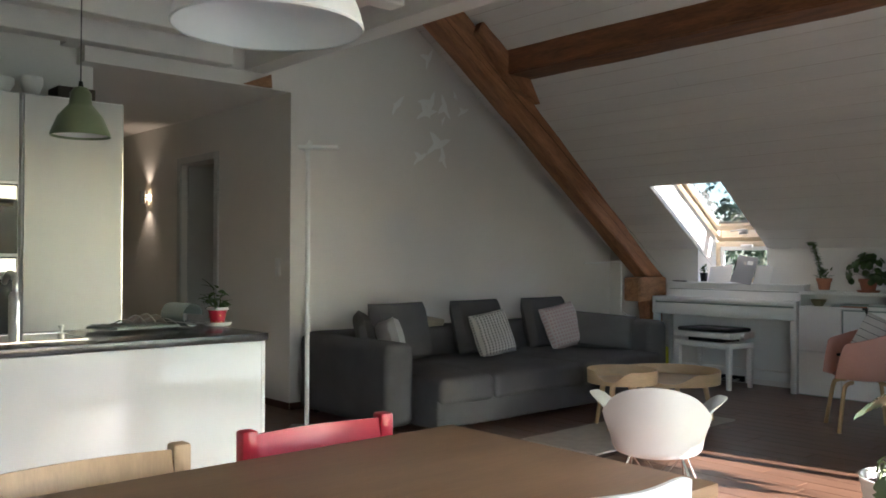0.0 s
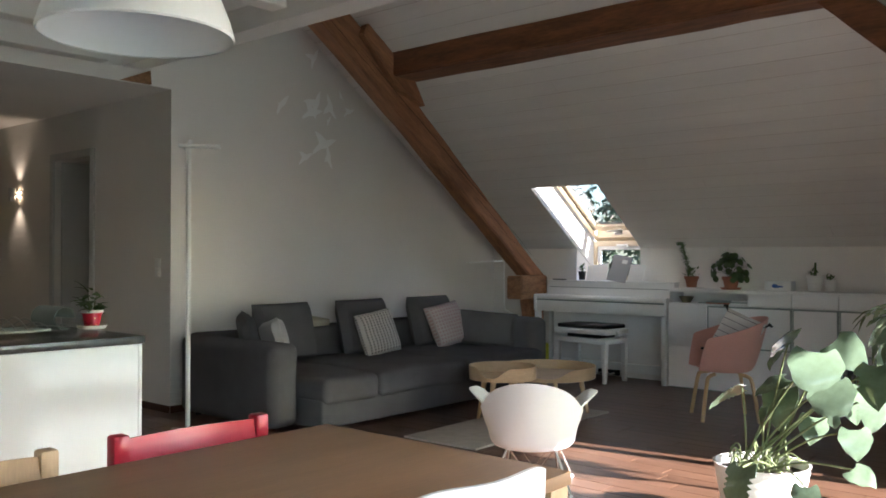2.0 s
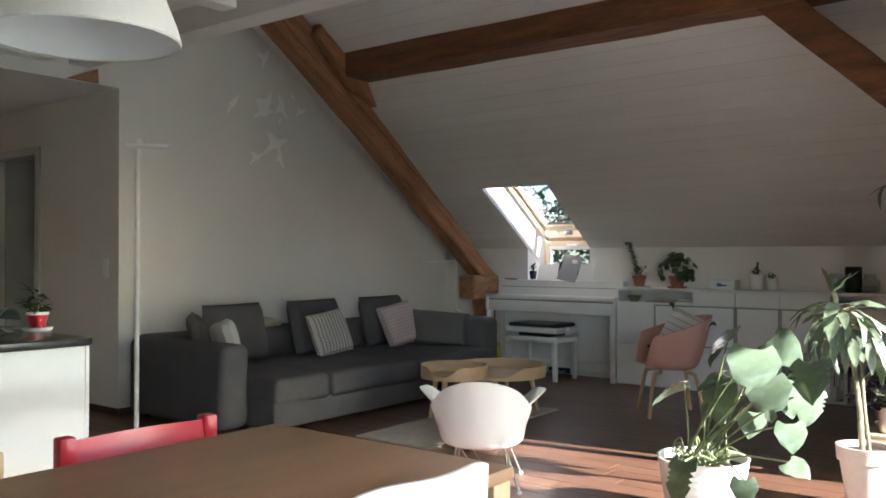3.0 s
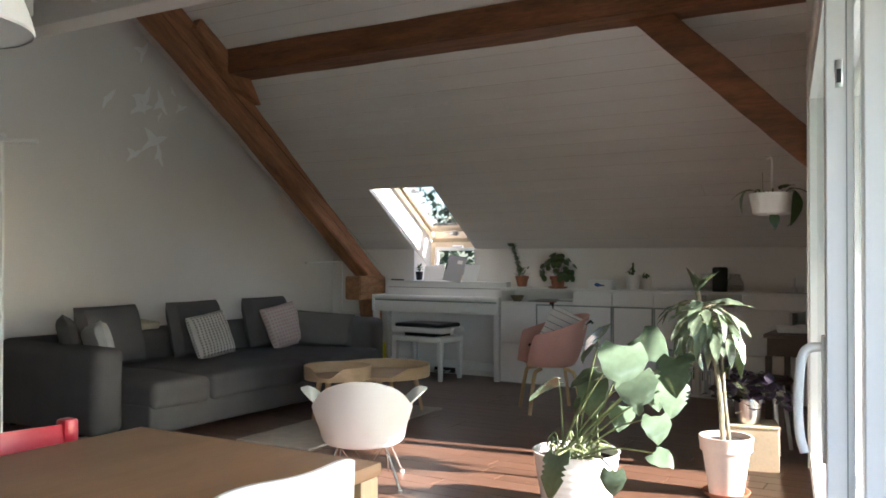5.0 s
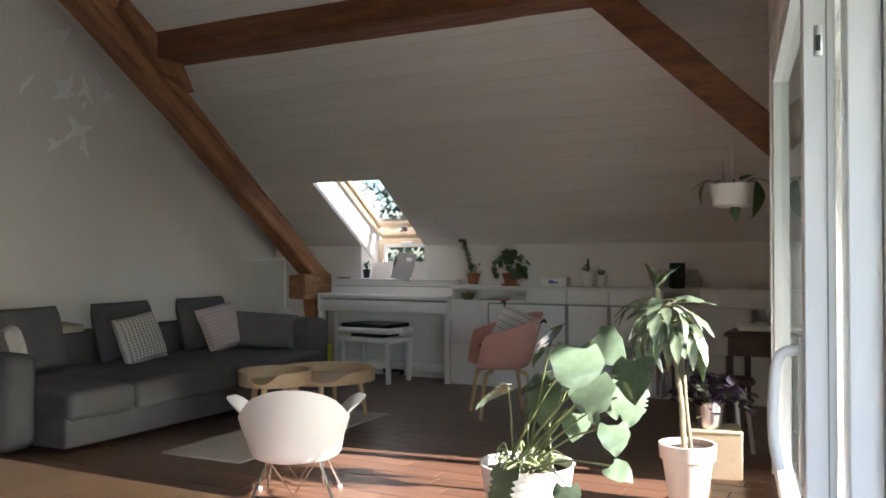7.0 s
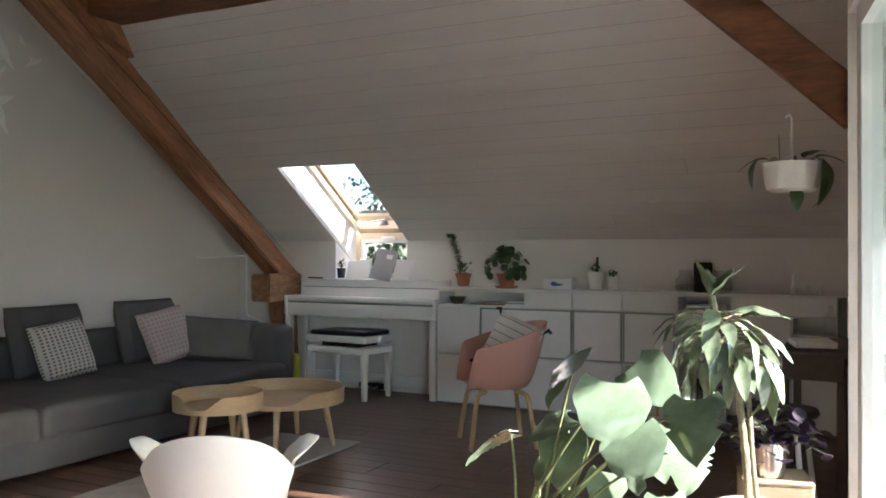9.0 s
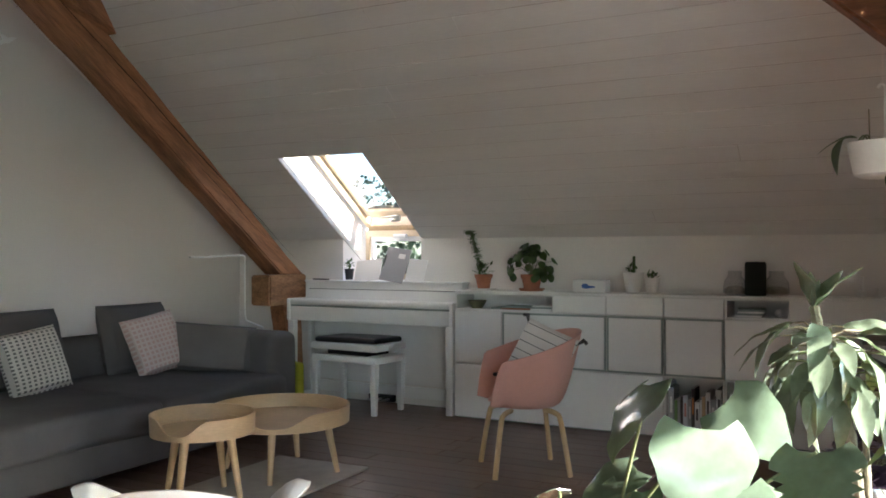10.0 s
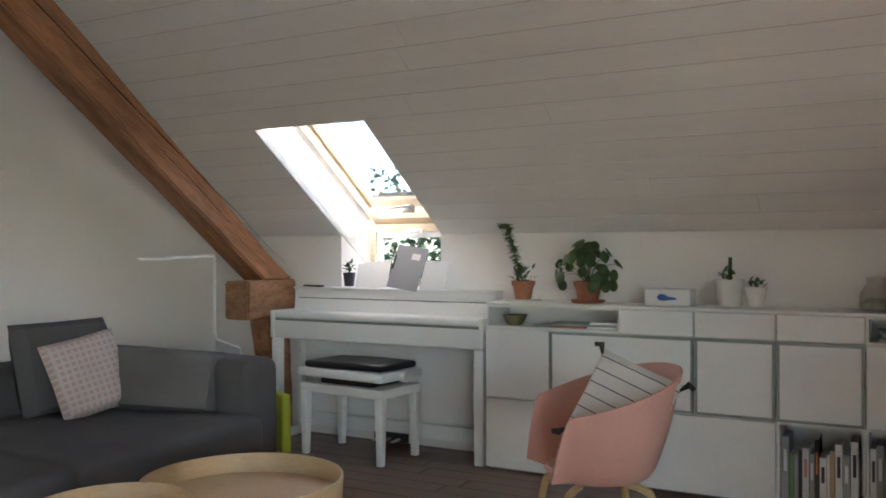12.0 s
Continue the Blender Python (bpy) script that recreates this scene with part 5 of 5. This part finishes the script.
# ---- plants on the floor by the window ----
mp = thing("monstera_plant", pose(4.61, 0.27, 0), "large monstera with split leaves in a ribbed white pot", "potted plant")
prof = [(0, 0.0), (0.165, 0.0)] + [(0.165 + 0.048 * k / 24 + 0.002 * math.sin(k * 2.1), 0.285 * k / 24) for k in range(25)] + [(0.218, 0.291), (0.207, 0.291), (0.202, 0.235), (0.13, 0.23)]
part("pot", lathe(prof, 48), CERAMIC, mp, "white ribbed pot")
part("soil", lathe([(0.2035, 0.247), (0.12, 0.257), (0, 0.260)], 32), SOIL, mp)
big = [mesh_of("leaf", heart(0.152, n, d, s), LEAF) for n, d, s in ((0, 0.35, 1), (2, 0.5, 2), (0, 0.6, 3), (3, 0.45, 4))]
rng = random.Random(12)
LV = [((0.09, -0.07, 0.845), 222, -35, 10, 1.25, 0), ((0.30, -0.17, 0.75), 292, -58, -8, 1.35, 1), ((0.36, 0.03, 0.834), 325, -22, 48, 1.1, 2), ((0.50, -0.07, 0.72), 275, -52, 15, 1.2, 3), ((0.36, -0.17, 0.64), 300, -55, 10, 1.15, 1),
      ((0.50, -0.02, 0.585), 298, -62, -10, 1.0, 3), ((-0.15, -0.07, 0.615), 202, -8, 22, 1.1, 3), ((0.015, 0.05, 0.66), 215, -15, -12, 1.0, 0), ((0.07, -0.02, 0.57), 250, -52, 0, 1.15, 2), ((0.02, -0.07, 0.52), 225, -70, 0, 0.55, 0),
      ((0.46, -0.17, 0.47), 300, -58, 5, 0.8, 0), ((0.50, -0.22, 0.356), 335, -18, 25, 0.7, 0), ((0.0, -0.35, 0.25), 248, -50, 12, 1.3, 3), ((0.30, -0.32, 0.24), 290, -62, 5, 0.7, 0), ((0.39, 0.03, 0.61), 320, -45, 20, 0.9, 2), ((0.22, 0.03, 0.47), 280, -50, -15, 0.8, 0)]
for k, (q, hd, pt, rl, s, kind) in enumerate(LV):
    base = Vector((rng.uniform(-0.10, 0.10), rng.uniform(-0.10, 0.06), 0.253))
    hd, pt = hd + rng.uniform(-8, 8), pt + rng.uniform(-6, 6)
    ch, sh, cp, sn = math.cos(radians(hd)), math.sin(radians(hd)), math.cos(radians(pt)), math.sin(radians(pt))
    tip = Vector(q) - Vector((ch * cp, sh * cp, sn)) * 0.075 * s
    part("stalk", tube(bend([base, base * 0.4 + tip * 0.55 + Vector((0, 0, 0.05)), tip], 6), [0.0055] * 6 + [0.0045] * 6 + [0.004], 7), STEM, mp)
    share("leaf", big[kind], mp, aim(tip, hd, pt, rl, s))
for k in range(26):
    a = rng.uniform(0, 6.28)
    r0, r1 = rng.uniform(0.02, 0.12), rng.uniform(0.12, 0.20)
    da = rng.uniform(-0.9, 0.9)
    part("aerial_root", tube(bend([(r0 * math.cos(a), r0 * math.sin(a), 0.255), (r1 * 0.8 * math.cos(a + da / 2), r1 * 0.8 * math.sin(a + da / 2), rng.uniform(0.30, 0.36)), (r1 * math.cos(a + da), r1 * math.sin(a + da), rng.uniform(0.27, 0.33))], 5), 0.0045, 6), STEM, mp)

sp = thing("spurge_plant", pose(5.20, 0.90, 0), "tall spurge with a knobbly stem in a blush clay pot", "potted plant")
part("saucer", lathe([(0, 0.0), (0.107, 0.0), (0.125, 0.025), (0.119, 0.025), (0.104, 0.007), (0, 0.007)], 36), TERRA, sp, "terracotta saucer")
part("pot", lathe([(0, 0.008), (0.086, 0.008), (0.121, 0.24), (0.133, 0.24), (0.138, 0.312), (0.125, 0.312), (0.116, 0.275), (0.07, 0.273)], 44), BLUSH, sp)
part("soil", lathe([(0.1185, 0.283), (0.07, 0.291), (0, 0.293)], 28), SOIL, sp)
stem_path = bend([(-0.01, -0.03, 0.28), (-0.02, -0.04, 0.50), (-0.05, -0.04, 0.74), (-0.11, -0.03, 0.93), (-0.14, -0.03, 1.07)], 8)
part("trunk", tube(stem_path, [0.0125 + 0.003 * (i % 2) for i in range(len(stem_path))], 8), TRUNK, sp)
part("trunk", tube(bend([(0.02, -0.01, 0.28), (0.0, -0.03, 0.52), (-0.01, -0.04, 0.74)], 8), 0.009, 8), TRUNK, sp)
lance = [mesh_of("leaf", blade(0.17, 0.064, d, 0.2, 1.2, 12, 0.1), LEAF2) for d in (0.15, 0.45, 0.75)]
rng = random.Random(21)
for k in range(58):
    hgt = 0.78 + 0.22 * (k / 57) ** 0.8
    a = k * 137.5
    cen = Vector((-0.055 - 0.28 * (hgt - 0.74), -0.04, hgt))
    up = -68 + 78 * (k / 57) ** 1.2 + rng.uniform(-18, 18)
    st = 0.05 + 0.11 * rng.random()
    off = Vector((math.cos(math.radians(a)), math.sin(math.radians(a)), 0)) * st + Vector((0, 0, 0.02))
    part("stalk", tube([cen, cen + off * 0.6 + Vector((0, 0, 0.012)), cen + off], 0.0032, 5), TRUNK if k > 36 else STEM, sp)
    share("leaf", lance[rng.randrange(3) if up < 0 else 0], sp, aim(cen + off, a, up, rng.uniform(-30, 30), rng.uniform(0.65, 1.05)))
for a, pt, s in ((205, 74, 0.85), (335, 48, 1.05), (300, 80, 0.5), (110, 66, 0.7), (245, 82, 0.62), (30, 58, 0.8)):
    share("leaf", lance[0], sp, aim((-0.14, -0.03, 1.065), a, pt, 20, s))

# crate with a purple plant in a zinc bucket
CRATE = mat("pale_plywood", (0.50, 0.40, 0.26), 0.6, var=0.12, bump=0.1)
cr = thing("wooden_crate", pose(5.20, 1.62, 0, 0, 0, 14) @ Matrix.Diagonal((1, 1, 0.83, 1)), "pale plywood box used as a plant stand", "crate")
part("shell", abox(-0.14, 0.14, -0.13, 0.13, 0.0, 0.30, 0.003, 1), CRATE, cr)
part("lid_board", abox(-0.143, 0.143, -0.133, 0.133, 0.301, 0.314, 0.002, 1), CRATE, cr)
bk = thing("purple_plant", pose(5.18, 1.60, 0.262), "dark purple clover plant in a zinc bucket", "potted plant")
part("bucket", lathe([(0, 0), (0.062, 0), (0.08, 0.14), (0.084, 0.142), (0.082, 0.15), (0.074, 0.148), (0.07, 0.12), (0, 0.118)], 28), STEEL, bk, "zinc bucket")
clover = mesh_of("leaf", blade(0.06, 0.055, 0.2, 0.1, 1.0, 6), PURPLE)
for k in range(110):
    a, r = rng.uniform(0, 6.28), rng.uniform(0.05, 0.24)
    q = Vector((r * math.cos(a), r * math.sin(a), 0.13 + 0.20 * (1 - (r / 0.26) ** 2) * rng.uniform(0.5, 1.1) + rng.uniform(-0.08, 0.02)))
    if k % 3 == 0:
        part("stem", tube(bend([(0, 0, 0.12), q * 0.5 + Vector((0, 0, 0.10)), q], 3), 0.0015, 4), STEM, bk)
    share("leaf", clover, bk, aim(q, rng.uniform(0, 360), rng.uniform(-50, 20), rng.uniform(-30, 30), rng.uniform(0.8, 1.3)))

# hanging planter
hpn = thing("hanging_planter", pose(5.235, 2.10, 1.525) @ Matrix.Diagonal((0.94, 0.94, 0.94, 1)), "white hanging planter with a trailing dark green plant", "hanging planter")
part("pot", lathe([(0, 0.0), (0.10, 0.0), (0.125, 0.014), (0.15, 0.135), (0.152, 0.15), (0.145, 0.15), (0.138, 0.125), (0, 0.12)], 40), CERAMIC, hpn)
part("rod", tube([(0, 0, 0.12), (0, 0, 0.33)], 0.007, 8), CERAMIC, hpn)
part("hook", tube(bend([(0, 0, 0.32), (0.0, 0, 0.38), (-0.015, 0, 0.40), (-0.03, 0, 0.385)], 5), 0.006, 8), CERAMIC, hpn)
part("suspension_cord", tube([(-0.012, 0, 0.40), (-0.01, 0, (roof(2.1) - 1.525) / 0.94)], 0.0012, 5), CERAMIC, hpn)
part("support_stick", tube([(-0.06, 0.02, 0.12), (-0.065, 0.02, 0.30)], 0.003, 6), TRUNK, hpn)
broad = mesh_of("leaf", blade(0.14, 0.095, 0.7, 0.15, 1.1, 10), LEAF3)
for q, hd, pt, s in (((-0.11, -0.04, 0.17), 195, 12, 1.0), ((-0.16, -0.05, 0.17), 205, -45, 0.95), ((0.11, -0.03, 0.17), 345, 20, 0.9), ((0.14, 0.0, 0.17), 350, -55, 1.3), ((0.15, -0.05, 0.15), 335, -62, 1.35), ((0.06, -0.05, 0.17), 60, 60, 0.6),
                     ((0.02, -0.06, 0.015), 290, -40, 0.75), ((0.17, -0.02, 0.07), 0, -80, 1.0), ((0.09, -0.06, 0.18), 320, 40, 0.6)):
    share("leaf", broad, hpn, aim(q, hd, pt, 0, s))
for k in range(12):
    a = rng.uniform(0, 6.28)
    part("vine", tube(bend([(0.08 * math.cos(a), 0.08 * math.sin(a), 0.12), (0.11 * math.cos(a), 0.11 * math.sin(a), 0.175), (0.145 * math.cos(a), 0.145 * math.sin(a), 0.15)], 4), 0.003, 5), STEM, hpn)

# small dark desk and stool by the gable
dk = thing("small_desk", pose(5.36, 2.62, 0), "small dark wooden desk beside the window", "desk")
DARKW = mat("dark_walnut", (0.055, 0.034, 0.026), 0.45, var=0.3, size=5, bump=0.1, stretch=(4, 0.5, 4))
part("desktop", abox(-0.20, 0.115, -0.42, 0.42, 0.72, 0.745, 0.004, 2), DARKW, dk)
part("drawer", abox(-0.18, 0.10, -0.40, 0.40, 0.60, 0.719, 0.003, 1), DARKW, dk)
for x in (-0.17, 0.09):
    for y in (-0.39, 0.39):
        part("leg", abox(x - 0.02, x + 0.02, y - 0.02, y + 0.02, 0, 0.60, 0.003, 1), DARKW, dk)
solo("notepad", abox(-0.10, 0.10, -0.14, 0.14, 0, 0.03, 0.002, 1), WHITE_MATT, pose(5.30, 2.50, 0.746, 0, 0, 12), "thick white notepad on the desk", "paper")
solo("glass_bottle", lathe([(0, 0), (0.035, 0), (0.035, 0.12), (0.012, 0.16), (0.012, 0.20), (0, 0.20)], 18), JAR, pose(5.38, 2.75, 0.746), "clear glass bottle on the desk", "bottle")
st = thing("stool", pose(5.20, 2.12, 0), "white stool with a dark round seat at the desk", "stool")
part("seat", lathe([(0, 0.44), (0.15, 0.44), (0.16, 0.455), (0.15, 0.475), (0, 0.478)], 32), DARKW, st)
for a in (0.6, 2.17, 3.74, 5.31):
    part("leg", tube([(0.10 * math.cos(a), 0.10 * math.sin(a), 0.44), (0.16 * math.cos(a), 0.16 * math.sin(a), 0.0)], 0.013, 8), WHITE, st)

# ---- outside ----
built("ground", abox(-400, 400, -400, 400, -6.2, -6.0), ASPHALT, "green ground outside", "ground")
bm = abox(5.37, 8.6, -5.4, 3.0, -0.25, -0.03)
built("balcony_floor", bm, mat("pale_paving", (0.45, 0.43, 0.40), 0.8, var=0.1, bump=0.1), "pale paved balcony outside the window", "balcony floor").matrix_basis = GLZ
# Unseen slab added over the balcony; its outer edge limits how far sun reaches inside.
built("sun_cut_roof", abox(5.62, 7.65, -5.4, 3.0, 2.42, 2.52), PLASTER, "plain white unseen roof slab, added to cut the low sun", "balcony roof").matrix_basis = GLZ


def tree(at, h, r, seed, count, leaf):
    rr = random.Random(seed)
    t = thing("tree", pose(*at), "leafy green tree outside, for the view or added unseen to block sun", "tree", "trees outside")
    part("trunk", tube([(0, 0, 0), (0.1, 0, h * 0.4), (0, 0.1, h * 0.8)], [0.25, 0.18, 0.06], 8), TRUNK, t)
    bm = bmesh.new()
    lobes = [(rr.gauss(0, r * 0.45), rr.gauss(0, r * 0.45), h * rr.uniform(0.45, 0.95), r * rr.uniform(0.25, 0.5)) for _ in range(26)]
    for _ in range(count):
        x, y, z, q = rr.choice(lobes)
        v = Vector((rr.gauss(0, 1), rr.gauss(0, 1), rr.gauss(0, 1))).normalized() * q * rr.uniform(0.7, 1.05)
        c = Vector((x, y, z)) + v
        a, b = Vector((rr.gauss(0, 1), rr.gauss(0, 1), rr.gauss(0, 1))).normalized(), Vector((rr.gauss(0, 1), rr.gauss(0, 1), rr.gauss(0, 1))).normalized()
        s = rr.uniform(*leaf)
        bm.faces.new([bm.verts.new(c + d) for d in (a * s, b * s, -a * s, -b * s)])
    part("crown", bm, TREE, t, smooth=False)


for at, h, r, sd in (((-8.6, 24, -6), 12.4, 2.4, 1), ((-12.5, 24, -6), 8.6, 3.0, 2), ((-3.6, 26, -6), 9.0, 2.8, 3), ((-16, 27, -6), 7.4, 3.4, 4), ((0, 30, -6), 9, 3.4, 5)):
    tree(at, h, r, sd, 3600, (0.06, 0.14))
# big unseen trees, added before the sun to keep it off table and island
for at, sd in (((17.5, -1.3, -6), 9), ((19.0, -3.0, -6), 10), ((17.0, -4.8, -6), 11), ((15.8, -2.4, -6), 12)):
    tree(at, 15.4, 3.1, sd, 10000, (0.18, 0.36))


# ---- floor boards, last ----
bm = abox(-0.648, 0.648, -0.0685, 0.0685, -0.012, 0.0, 0.0012, 1)
plank_mesh = mesh_of("plank", bm, FLOOR, False)
fl = bpy.data.objects["floor"]
rng = random.Random(8)
for r in range(66):
    yy = BACK + 0.07 + r * 0.14
    shift = rng.uniform(0, 1.3)
    for k in range(-1, 6):
        xx = shift + k * 1.3
        if -0.6 < xx < 6.3 and -1.4 < yy < 4.3:
            share("plank", plank_mesh, fl, pose(xx, yy, rng.uniform(-0.0006, 0.0003)))
bm = bmesh.new()
for r in range(25):
    yy = BACK + 0.07 + r * 0.14
    for k in range(6):
        xx = (r * 0.37) % 1.3 + k * 1.3 - 0.4
        box(bm, xx - 0.648, xx + 0.648, yy - 0.0685, yy + 0.0685, -0.012, 0.0)
for r in range(25, 38):
    yy = BACK + 0.07 + r * 0.14
    for k in range(5):
        xx = -0.9 - (r * 0.37) % 1.3 - k * 1.3
        box(bm, xx - 0.648, xx + 0.648, yy - 0.0685, yy + 0.0685, -0.012, 0.0)
tagged(part("plank_rest", bm, FLOOR, fl, "brown parquet strips", smooth=False), kind="stuff")
